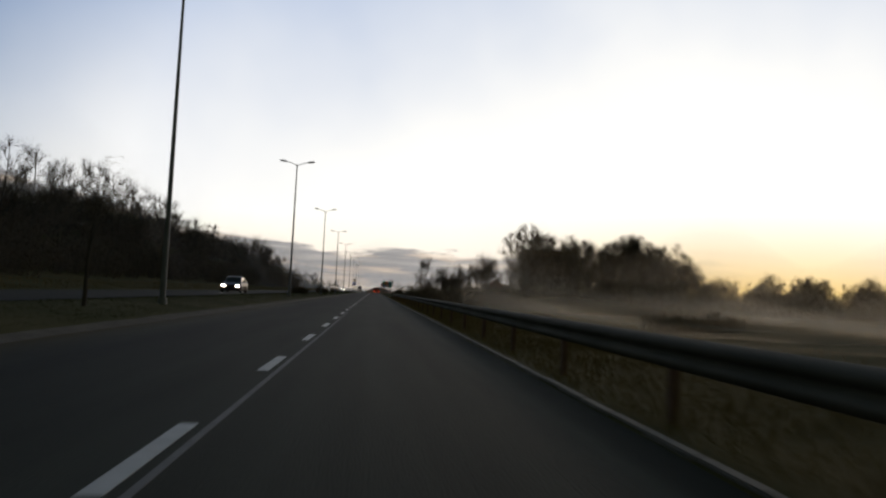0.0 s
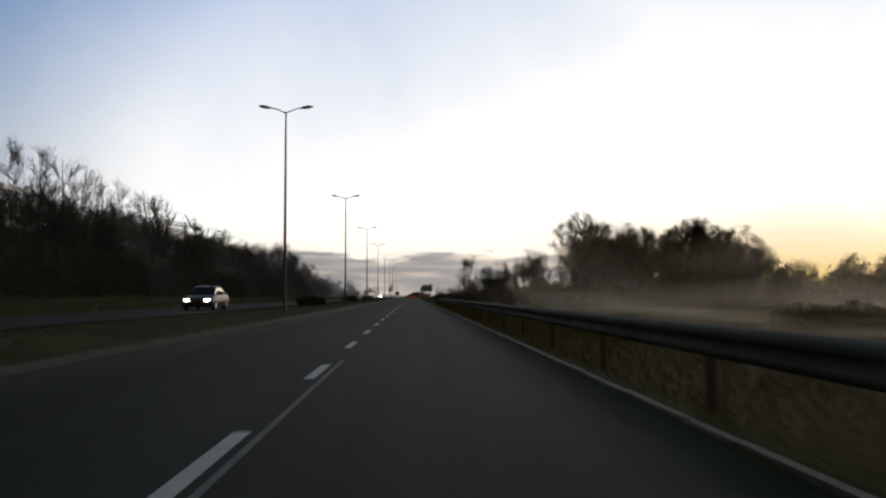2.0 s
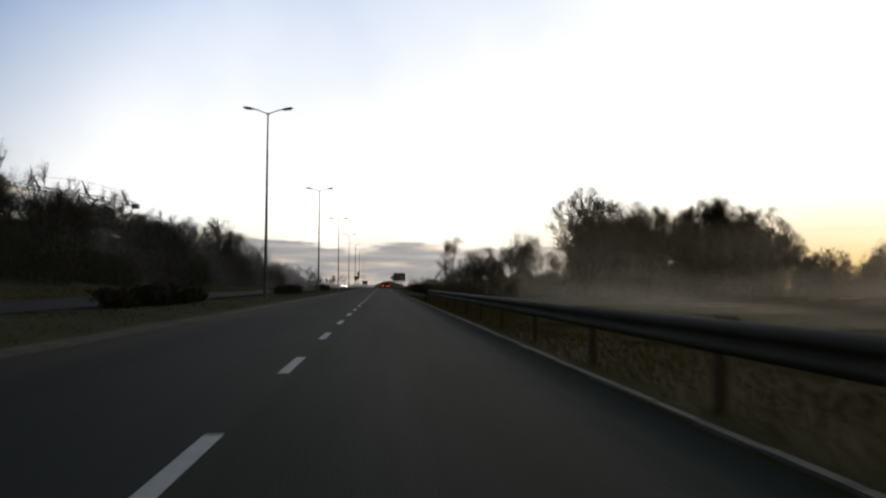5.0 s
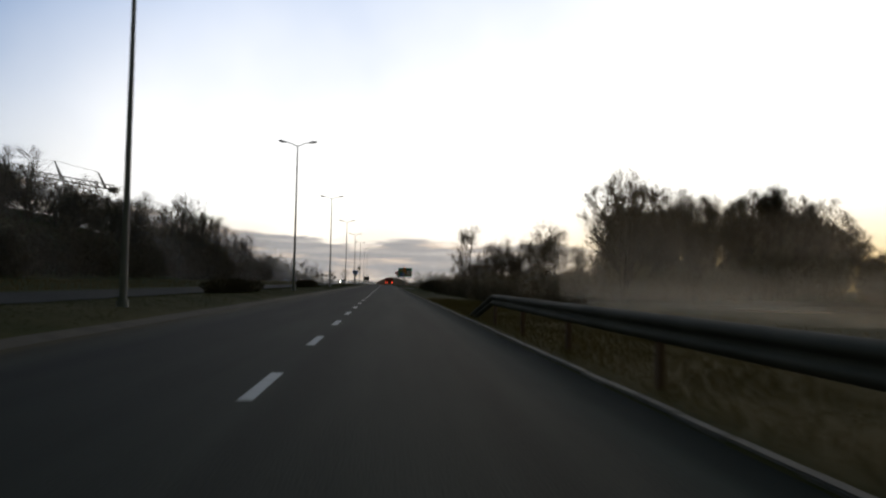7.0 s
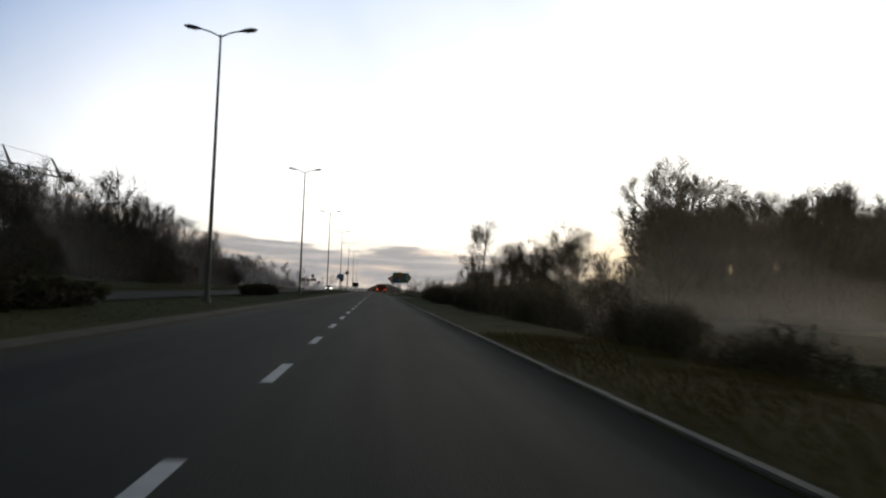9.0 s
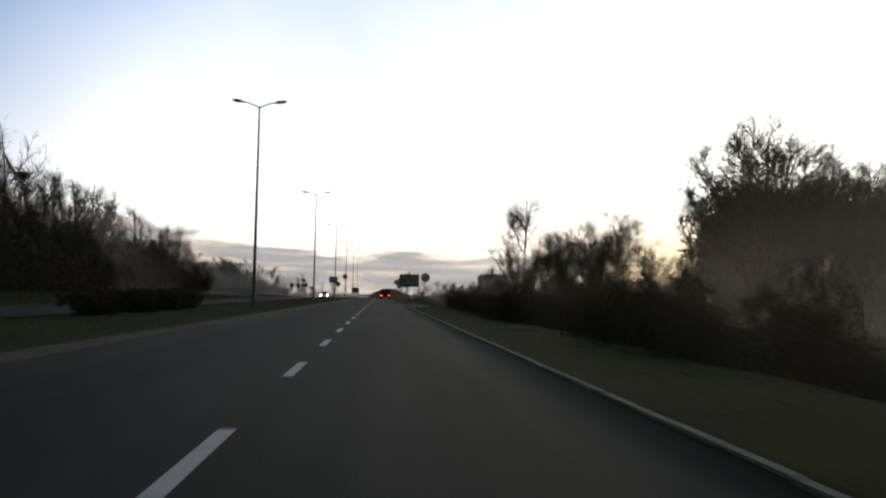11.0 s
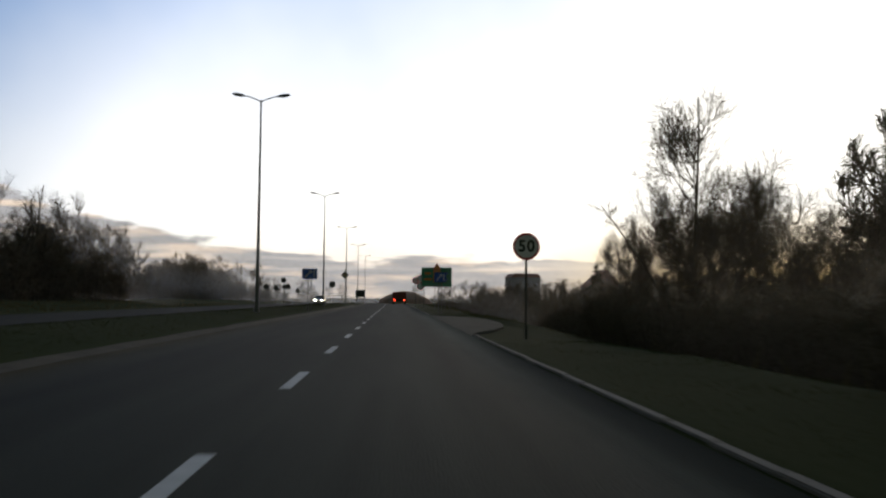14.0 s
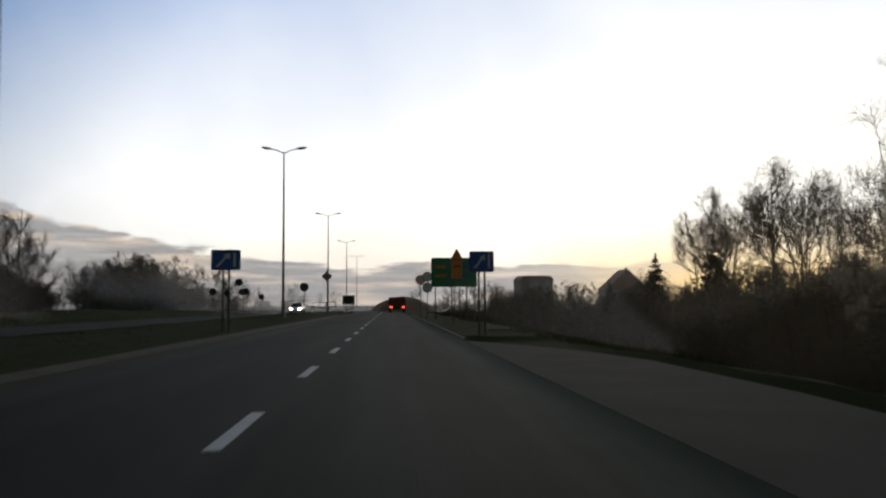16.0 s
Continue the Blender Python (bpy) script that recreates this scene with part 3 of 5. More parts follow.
def grow(rng, lines, radii, count, length, angle, points, u0=0.25, lift=0.25, thin=0.55, jitter=0.12, spreadout=0.25):
    """Side shoots along every line: (n * count) new lines that curve upwards."""
    n, k, _ = lines.shape
    u = np.sort(rng.uniform(u0, 1.0, (n, count)), axis=1)
    at = u * (k - 1)
    i0 = np.minimum(at.astype(int), k - 2)
    fr = (at - i0)[..., None]
    rows = np.arange(n)[:, None]
    start = lines[rows, i0] * (1 - fr) + lines[rows, i0 + 1] * fr
    d = lines[rows, i0 + 1] - lines[rows, i0]
    d /= np.linalg.norm(d, axis=2, keepdims=True) + 1e-9
    r = radii[rows, i0] * (1 - fr[..., 0]) + radii[rows, i0 + 1] * fr[..., 0]
    side = rng.normal(size=d.shape)
    side -= (side * d).sum(2, keepdims=True) * d
    side /= np.linalg.norm(side, axis=2, keepdims=True) + 1e-9
    an = np.radians(angle) * rng.uniform(0.7, 1.3, (n, count, 1))
    way = np.cos(an) * d + np.sin(an) * side
    size = length(u) * rng.uniform(1 - spreadout, 1 + spreadout * 0.7, (n, count))
    out = np.zeros((n, count, points, 3))
    out[:, :, 0] = start
    for q in range(1, points):
        out[:, :, q] = out[:, :, q - 1] + way * (size / (points - 1))[..., None]
        way = way + rng.normal(size=way.shape) * jitter + np.array([0, 0, lift / points])
        way /= np.linalg.norm(way, axis=2, keepdims=True)
    taper = np.linspace(1, 0.3, points)
    rad = (r * thin)[..., None] * taper
    return out.reshape(n * count, points, 3), rad.reshape(n * count, points)


def tree_meshes(seed, height, spread, limbs=14, branches=6, twigs=6, fine=4, clear=0.2, angle=48, stems=1, lean=0.05, twig_len=1.0, twig_r=0.014, round_top=1.0, droop=0.25, bpts=4):
    """Trunk and crown meshes of one bare tree."""
    rng = np.random.default_rng(seed)
    k = 9
    t = np.linspace(0, 1, k)
    trunk = np.zeros((stems, k, 3))
    for s in range(stems):
        a = rng.uniform(0, 2 * np.pi)
        out = (0.12 + 0.25 * rng.random()) * spread if stems > 1 else lean * height
        trunk[s, :, 0] = np.cos(a) * out * t ** 1.3 + np.cumsum(rng.normal(0, 0.012 * height, k)) * t
        trunk[s, :, 1] = np.sin(a) * out * t ** 1.3 + np.cumsum(rng.normal(0, 0.012 * height, k)) * t
        trunk[s, :, 2] = t * height * (0.93 if s == 0 else rng.uniform(0.8, 0.94))
    r0 = 0.017 * height * (1 if stems == 1 else 0.7)
    tr = np.repeat((r0 * (1 - 0.86 * t))[None], stems, 0)
    prof = lambda u: spread * (0.45 + 0.75 * np.sin(np.pi * np.clip((u - clear) / (1.06 - clear), 0, 1) ** (0.8 / round_top)) ** 0.8) * 0.62
    l1, r1 = grow(rng, trunk, tr, limbs, prof, angle, 5, clear, droop * 2.2, 0.5, 0.09, 0.16)
    l2, r2 = grow(rng, l1, r1, branches, lambda u: spread * 0.30 * (1.15 - 0.5 * u), 46, bpts, 0.2, droop, 0.55, 0.10)
    l3, r3 = grow(rng, l2, r2, twigs, lambda u: twig_len * 0.11 * spread * (1.2 - 0.4 * u) + 0.25, 44, 2, 0.15, 0.2, 0.6)
    r3 = np.maximum(r3, twig_r * 0.8)
    l4, r4 = grow(rng, l3, r3, fine, lambda u: twig_len * (0.35 + 0.035 * spread) + 0 * u, 40, 2, 0.1, 0.1, 1.0)
    Va, Fa = tubes(trunk, tr, 7)
    Vb, Fb = tubes(l1, r1, 5)
    Vc, Fc = tubes(l2, np.maximum(r2, twig_r), 3)
    wood = mesh_of("trunk", np.r_[Va, Vb, Vc], np.r_[Fa, Fb + len(Va), Fc + len(Va) + len(Vb)], BARK, True)
    V3, F3 = spikes(l3[:, 0], l3[:, 1], np.maximum(r3[:, 0], twig_r))
    V4, F4 = spikes(l4[:, 0], l4[:, 1], np.full(len(l4), twig_r))
    crown = mesh_of("crown", np.r_[V3, V4], np.r_[F3, F4 + len(V3)], TWIG)
    return wood, crown


def fan_meshes(seed, height, spread, stems=3, limbs=9, branches=6, twigs=5, fine=4, clear=0.25, twig_r=0.02, squeeze=1.0, low=-0.3, leaves=None, broad=(0.27, 0.34), neat=0.07, ang=34, stout=1.0, inner=0.8, reach=1.0):
    """Trunk and crown of a bare tree whose limbs fan upwards into rounded heads."""
    rng = np.random.default_rng(seed)
    k = 8
    t = np.linspace(0, 1, k)
    trunk, heads, sizes = np.zeros((stems, k, 3)), np.zeros((stems, 3)), np.zeros((stems, 3))
    a0 = rng.uniform(0, 2 * np.pi)
    for s in range(stems):
        a = a0 + 2 * np.pi * (s + rng.uniform(-0.25, 0.25)) / stems
        out = spread * rng.uniform(0.2, 0.3) if stems > 1 else 0.03 * height
        top = height * (rng.uniform(0.84, 1.0) if s else 1.0)
        wide = spread * (0.5 if stems == 1 else rng.uniform(*broad))
        deep = top * (1 - clear) * 0.52
        heads[s] = (np.cos(a) * out, np.sin(a) * out, top - deep)
        sizes[s] = (wide, wide, deep)
        foot = np.array([np.cos(a), np.sin(a)]) * (0.012 * height if stems > 1 else 0)
        wave = np.cumsum(rng.normal(0, 0.008 * height, (k, 2)), 0) * t[:, None]
        trunk[s, :, :2] = foot + (heads[s, :2] - foot) * (t ** 1.4)[:, None] + wave
        trunk[s, :, 2] = t * (top - (0.5 if stems > 1 else 0.08) * deep)
    tr = np.repeat((0.014 * stout * height * (1 if stems == 1 else 0.72) * (1 - 0.7 * t))[None], stems, 0)

    def keep_in(lines, n):
        c, r = np.repeat(heads, n, 0), np.repeat(sizes, n, 0)
        m0 = np.linalg.norm((lines[:, 0] - c) / r, axis=1)
        m1 = np.linalg.norm((lines[:, -1] - c) / r, axis=1)
        lim = rng.uniform(1 - neat, 1 + neat * 0.7, len(lines))
        f = np.where(m1 > lim, np.clip((lim - m0) / np.maximum(m1 - m0, 0.02), 0.2, 1.0), 1.0)
        return lines[:, :1] + (lines - lines[:, :1]) * f[:, None, None]

    def inside(lines, n):
        c, r = np.repeat(heads, n, 0), np.repeat(sizes, n, 0)
        return np.linalg.norm((lines[:, -1] - c) / r, axis=1) < rng.uniform(1 - neat, 1.06 + neat, len(lines))

    # main limbs: from the stem up and out to points near the head's skin
    cz = np.sort(rng.uniform(low, 1.0, (stems, limbs)), 1)
    an = rng.uniform(0, 2 * np.pi, (stems, limbs))
    ring = np.sqrt(1 - cz ** 2)
    p2 = heads[:, None] + sizes[:, None] * np.stack([np.cos(an) * ring, np.sin(an) * ring, cz], -1) * rng.uniform(inner, 1.0, (stems, limbs, 1))
    drop = rng.uniform(1.0, 1.7, (stems, limbs)) * ring * sizes[:, :1]
    u = np.clip((p2[..., 2] - drop) / trunk[:, -1, 2][:, None], 0.12, 0.96) * (k - 1)
    i0 = np.minimum(u.astype(int), k - 2)
    fr = (u - i0)[..., None]
    rows = np.arange(stems)[:, None]
    p0 = trunk[rows, i0] * (1 - fr) + trunk[rows, i0 + 1] * fr
    p1 = p0 + (p2 - p0) * [0.72 * squeeze, 0.72 * squeeze, 0.40]
    w = np.linspace(0, 1, 6)[None, None, :, None]
    l1 = ((1 - w) ** 2 * p0[:, :, None] + 2 * w * (1 - w) * p1[:, :, None] + w ** 2 * p2[:, :, None]).reshape(-1, 6, 3)
    l1 = keep_in(l1, limbs)
    l1[:, 1:] += rng.normal(0, 0.006 * height, l1[:, 1:].shape)
    r1 = np.repeat((0.0062 * stout * height * np.linspace(1, 0.25, 6))[None], len(l1), 0) * rng.uniform(0.6, 1.1, (len(l1), 1))
    l2, r2 = grow(rng, l1, r1, branches, lambda v: spread * 0.22 * (1.15 - 0.5 * v), ang, 4, 0.25, 0.35, 0.6, 0.10)
    l2 = keep_in(l2, limbs * branches)
    l3, r3 = grow(rng, l2, r2, twigs, lambda v: (0.085 * spread + 0.3) * reach + 0 * v, ang, 2, 0.2, 0.3, 0.6)
    in3 = inside(l3, limbs * branches * twigs)
    l4, r4 = grow(rng, l3, r3, fine, lambda v: (0.05 * spread + 0.2) * reach + 0 * v, 36, 2, 0.15, 0.2, 1.0)
    l4 = l4[inside(l4, limbs * branches * twigs * fine)]
    l3 = l3[in3]
    Va, Fa = tubes(trunk, tr, 7)
    Vb, Fb = tubes(l1, r1, 4)
    some = [0, 1, 3]
    Vc, Fc = tubes(l2[:, some], np.maximum(r2, twig_r)[:, some], 3)
    wood = mesh_of("trunk", np.r_[Va, Vb, Vc], np.r_[Fa, Fb + len(Va), Fc + len(Va) + len(Vb)], BARK, True)
    V3, F3 = spikes(l3[:, 0], l3[:, 1], np.full(len(l3), twig_r))
    V4, F4 = spikes(l4[:, 0], l4[:, 1], np.full(len(l4), twig_r * 0.9))
    return wood, mesh_of("crown", np.r_[V3, V4], np.r_[F3, F4 + len(V3)], leaves or TWIG)


def shrub_meshes(seed, height, width, depth=None, stems=22, twigs=9, fine=9, mat=None, leaf=0.0, trim=False):
    """Stems and brush of one dense shrub."""
    rng = np.random.default_rng(seed)
    depth = depth or width
    k = 4
    t = np.linspace(0, 1, k)[None, :, None]
    a, rad = rng.uniform(0, 2 * np.pi, stems), np.sqrt(rng.random(stems))
    foot = np.stack([np.cos(a) * rad * width * 0.32, np.sin(a) * rad * depth * 0.32, np.full(stems, -0.15)], 1)
    tip = np.stack([np.cos(a) * rad * width * 0.5, np.sin(a) * rad * depth * 0.5, height * (1.0 - 0.45 * rad ** 2) * rng.uniform(0.72, 1.0, stems)], 1)
    lines = foot[:, None] * (1 - t) + tip[:, None] * t + rng.normal(0, 0.03 * height, (stems, k, 3)) * t
    rr = np.repeat((0.022 * np.linspace(1, 0.35, k))[None], stems, 0) * max(0.6, height / 2.5)
    l2, r2 = grow(rng, lines, rr, twigs, lambda u: 0.38 * min(height, width) * (1.1 - 0.5 * u), 45, 3, 0.05, 0.3, 0.6)
    l3, r3 = grow(rng, l2, r2, fine, lambda u: 0.16 * min(height, width) + 0.1 + 0 * u, 50, 2, 0.05, 0.1, 0.8)
    if trim:
        for ln in (lines, l2, l3):
            size = np.array([width / 2, depth / 2, height]) * rng.uniform(0.93, 1.04, (len(ln), 1, 3))
            ln[:] = np.clip(ln, -size * [1, 1, 0.1], size)
    else:
        for ln in (l2, l3):
            q = ln / np.array([width * 0.56, depth * 0.56, height * 1.03])
            m = np.linalg.norm(q, axis=2, keepdims=True)
            ln[:] = np.where((m > 1) & (ln[..., 2:] > 0), ln / np.maximum(m, 1e-6) * rng.uniform(0.94, 1.06, (len(ln), 1, 1)), ln)
    Va, Fa = tubes(lines, rr, 3)
    stem = mesh_of("stem", Va, Fa, BARK)
    V2, F2 = spikes(l2[:, 0], l2[:, 2], np.maximum(r2[:, 0], 0.008))
    V3, F3 = spikes(l3[:, 0], l3[:, 1], np.full(len(l3), 0.012 + leaf))
    return stem, mesh_of("brush", np.r_[V2, V3], np.r_[F2, F3 + len(V2)], mat or BRUSH)


def plant(name, meshes, label, category, group):
    ob = thing(name, (0, 0, 0), label, category, group)
    for me in meshes:
        part(me.name.split(".")[0], me, None, ob)
    return ob


placed = {}


def put(kind, x, y, scale=1.0, tall=1.0, turn=None, sink=0.05):
    """A copy of a plant on the ground; the first one is the plant itself."""
    turn = random.uniform(0, 360) if turn is None else turn
    z = float(ground_height(x, y)) - sink
    m = pose(x, y, z, 0, 0, turn)
    if not placed.get(kind.name):
        placed[kind.name] = True
        ob = kind
        ob.matrix_basis = m
    else:
        ob = copy_thing(kind, m)
    ob.scale = (scale, scale, scale * tall)
    return ob


random.seed(11)
WOOD = [plant("roadside_tree", fan_meshes(100 + i, 11.2, 5.4 + 0.6 * (i % 3), stems=(1, 2, 1, 2, 1)[i], limbs=(18, 10, 17, 10, 19)[i], branches=6, twigs=6, fine=2, clear=0.08, twig_r=0.016, squeeze=0.65, low=-0.7, broad=(0.3, 0.38), neat=0.3, ang=22, stout=0.7, inner=0.6, reach=1.35), "tall bare feathery tree at the edge of a dark wood", "tree", "wood beside the road") for i in range(5)]
BIG = [plant("meadow_tree", fan_meshes(200 + i, 24.6, (16.5, 15.0, 17.0)[i], stems=(4, 3, 4)[i], limbs=(11, 14, 11)[i], branches=8, twigs=6, fine=6, clear=0.25, twig_r=0.03, broad=(0.34, 0.44), neat=0.04, inner=0.5), "large bare spreading tree with rounded head on the misty meadow", "tree", "grove on the meadow") for i in range(3)]
NEAR = [plant("verge_tree", me, "slender bare tree rising from the roadside thicket", "tree", "trees by the lay-by") for me in (
    fan_meshes(300, 10.5, 4.8, stems=1, limbs=26, branches=7, twigs=6, fine=4, clear=0.3, twig_r=0.011, low=-0.95, neat=0.25, ang=28, stout=0.65, inner=0.6, reach=1.5),
    fan_meshes(301, 10.5, 6.6, stems=3, limbs=9, branches=7, twigs=6, fine=5, clear=0.25, twig_r=0.012, low=-0.4, broad=(0.32, 0.4), neat=0.2, ang=28, stout=0.65, inner=0.6, reach=1.5),
    fan_meshes(302, 10.5, 5.4, stems=2, limbs=11, branches=7, twigs=6, fine=4, clear=0.28, twig_r=0.011, low=-0.4, broad=(0.32, 0.4), neat=0.2, ang=28, stout=0.65, inner=0.6, reach=1.5))]
FAR = [plant("distant_tree", fan_meshes(400 + i, 9.0, 7.0, stems=2, limbs=8, branches=4, twigs=4, fine=2, clear=0.2, twig_r=0.04, broad=(0.34, 0.42)), "bare tree in the haze far off", "tree", "distant trees") for i in range(3)]
SHRUB = [plant("thicket_shrub", shrub_meshes(500 + i, 2.6, 4.2, stems=22, twigs=8, fine=7, leaf=0.003), "dense dark leafless shrub of the thicket", "shrub", "roadside thicket") for i in range(4)]
DENSE = [plant("understorey_shrub", shrub_meshes(600 + i, 5.0, 6.0, stems=22, twigs=8, fine=6, leaf=0.026), "tall dark undergrowth below the trees", "shrub", "undergrowth of the wood") for i in range(3)]
HEDGE = [plant("median_hedge", shrub_meshes(700 + i, 0.75, 1.7, 16.0, stems=130, twigs=9, fine=10, leaf=0.012, trim=True), "low dark trimmed hedge on the grass median", "hedge", "hedges of the median") for i in range(2)]


def spruce_meshes(seed, height, width):
    rng = np.random.default_rng(seed)
    line = np.zeros((1, 6, 3))
    line[0, :, 2] = np.linspace(0, height, 6)
    rad = np.linspace(0.014 * height, 0.01, 6)[None]
    l1, r1 = grow(rng, line, rad, 190, lambda u: width * 0.5 * (1.0 - u) ** 0.9 + 0.05, 100, 4, 0.04, 0.25, 0.35)
    l2, r2 = grow(rng, l1, r1, 9, lambda u: width * 0.12 * (1.1 - 0.6 * u), 48, 2, 0.1, -0.3, 0.7)
    slim = lambda ln: ln[:, :1] + (ln - ln[:, :1]) * np.clip((height - ln[:, :1, 2:]) / height * 1.5, 0.1, 1.0)
    l2 = slim(l2)
    l3, r3 = grow(rng, l2, r2, 3, lambda u: width * 0.045 + 0 * u, 45, 2, 0.1, -0.4, 0.7)
    l3 = slim(l3)
    Va, Fa = tubes(line, rad, 6)
    Vb, Fb = tubes(l1, np.maximum(r1, 0.01), 3)
    wood = mesh_of("trunk", np.r_[Va, Vb], np.r_[Fa, Fb + len(Va)], BARK)
    V2, F2 = spikes(l2[:, 0], l2[:, 1], np.full(len(l2), 0.019 * width))
    V3, F3 = spikes(l3[:, 0], l3[:, 1], np.full(len(l3), 0.016 * width))
    return wood, mesh_of("crown", np.r_[V2, V3], np.r_[F2, F3 + len(V2)], NEEDLES)


SPRUCE = plant("spruce", spruce_meshes(31, 9.0, 5.6), "dark pointed spruce among bare trees", "tree", "spruces")

def thin_top(y):
    """The stretch of the bank where only low growth stands on the top."""
    return float(step(122, 136, y) * (1 - step(188, 202, y)))


# the wood on the far side of the opposite carriageway
y = 2.0
n = 0
while y < 270:
    low = 1 + 0.12 * float(step(180, 205, y)) - 0.32 * float(step(232, 268, y))
    for x in (-30.5, -36.0):
        s = random.uniform(0.86, 1.06) * low * (1 - (0.16 if x > -33 else 0.5) * float(bank_along(y))) * (1 - (0.18 if x > -33 else 0.5) * thin_top(y))
        put(WOOD[n % 5], x + random.uniform(-1.6, 1.6), y + random.uniform(-1.5, 1.5), s, random.uniform(0.92, 1.08))
        n += 1
    y += 4.4
for k in range(40):
    put(WOOD[k % 5], -41.0 + random.uniform(-1.6, 1.6), 12 + 6.4 * k + random.uniform(-2, 2), random.uniform(0.8, 1.1) * (1 - 0.55 * float(bank_along(12 + 6.4 * k))) * (1 - 0.5 * thin_top(12 + 6.4 * k)), 1.0)
for k in range(58):
    put(DENSE[k % 3], -27.2 + random.uniform(-1.3, 1.3), 6 + k * 4.6 + random.uniform(-1.2, 1.2), random.uniform(0.75, 1.1), random.uniform(0.85, 1.2))
for k in range(50):
    put(DENSE[k % 3], -32.5 + random.uniform(-1.6, 1.6), 20 + k * 5.0 + random.uniform(-1.5, 1.5), random.uniform(1.1, 1.3) * (0.82 if k > 44 else 1.0), random.uniform(1.25, 1.5) * (1 - 0.5 * float(bank_along(20 + k * 5.0))))
# beyond the end of the wood
for x, y, s, h in ((-36.5, 295, 0.9, 1.05), (-33.5, 276, 0.8, 1.0), (-36, 282, 0.85, 1.0), (-35, 288, 0.86, 1.0), (-34.0, 293, 0.84, 1.05), (-39.5, 293, 0.9, 1.05), (-44, 290, 0.85, 1.0), (-38, 297, 0.95, 1.0), (-42, 297, 0.9, 1.0), (-33, 283, 0.78, 1.0), (-31.5, 270, 0.8, 1.0), (-34, 267, 0.85, 1.0)):
    put(WOOD[n % 5], x, y, s, h)
    n += 1
for x, y, s, h in ((-30, 272, 0.9, 1.0), (-31, 277, 0.9, 1.0), (-32.5, 282, 0.9, 0.95), (-33, 287, 0.85, 0.95), (-34.5, 291, 0.8, 0.9), (-34, 296, 0.6, 0.8), (-38, 290, 0.65, 0.8), (-42, 287, 0.7, 0.9), (-46, 284, 0.8, 1.0), (-33, 268, 1.35, 1.2), (-36, 272, 1.4, 1.25), (-39, 276, 1.4, 1.25), (-43, 279, 1.3, 1.2)):
    put(DENSE[n % 3], x, y, s, h)
    n += 1
# the broad clump of bushes beside the junction, with thinner growth round it
for x, y, s, h in ((-31.5, 329, 1.15, 1.05), (-34.5, 327, 1.35, 1.12), (-37.5, 330, 1.5, 1.15), (-40.5, 329, 1.4, 1.1), (-43.5, 331, 1.2, 1.0), (-33, 333, 1.35, 1.1), (-36.5, 334, 1.5, 1.1), (-41, 334, 1.3, 1.1), (-29, 331, 0.95, 1.0), (-26.8, 328, 0.8, 0.9), (-24.5, 331, 0.68, 0.9), (-22.5, 329, 0.55, 0.9), (-30, 324, 0.8, 0.8), (-35, 322, 0.85, 0.75), (-40, 324, 0.85, 0.75), (-45, 322, 0.8, 0.8), (-47.5, 326, 0.85, 0.9), (-26.5, 323, 0.55, 0.8), (-50, 330, 0.9, 0.9), (-43, 312, 0.6, 0.8), (-40, 306, 0.55, 0.8)):
    put(DENSE[n % 3], x, y, s, h)
    n += 1
for x, y, s in ((-29.5, 335, 0.9), (-26.5, 335, 0.8), (-24, 333, 0.68), (-21.5, 334, 0.56), (-33.5, 336, 0.98), (-38.5, 336, 1.0), (-44.5, 335, 0.9), (-19.5, 331, 0.42)):
    put(FAR[n % 3], x, y, s, 1.0)
    n += 1

# the grove on the meadow
for i, (x, y, s, h) in enumerate(((46.0, 239, 1.0, 1.05), (52.5, 246, 0.92, 1.02), (76, 250, 0.9, 1.02), (81, 251, 1.0, 1.02), (87, 254, 1.0, 1.0), (94, 258, 1.0, 0.96), (84, 260, 1.0, 1.02), (91, 265, 1.0, 1.0), (99.5, 262, 0.88, 0.9), (103, 266, 0.8, 0.86), (109, 265, 0.76, 0.86), (115, 268, 0.56, 0.8))):
    put(BIG[i % 3], x, y, s, h)
for i, x, y, s, h, t in ((1, 38.5, 270, 1.65, 1.0, 0), (1, 61.5, 243, 2.25, 1.0, 30), (1, 72.0, 249, 2.2, 1.0, 250)):
    put(NEAR[i], x, y, s, h, t)
for i, x, y, s, t in ((1, 58.0, 249, 0.97, 140), (2, 67.5, 252, 0.97, 60), (0, 63.0, 254, 0.9, 220)):
    put(BIG[i], x, y, s, 1.0, t)
put(plant("ivy_tree", fan_meshes(211, 22.5, 18.0, stems=6, limbs=13, branches=8, twigs=6, fine=5, clear=0.03, twig_r=0.085, low=-0.9, leaves=IVY), "dense dark ivy-clad tree with a rounded head", "tree", ""), 57.5, 270, 1.0, 1.0, 20)
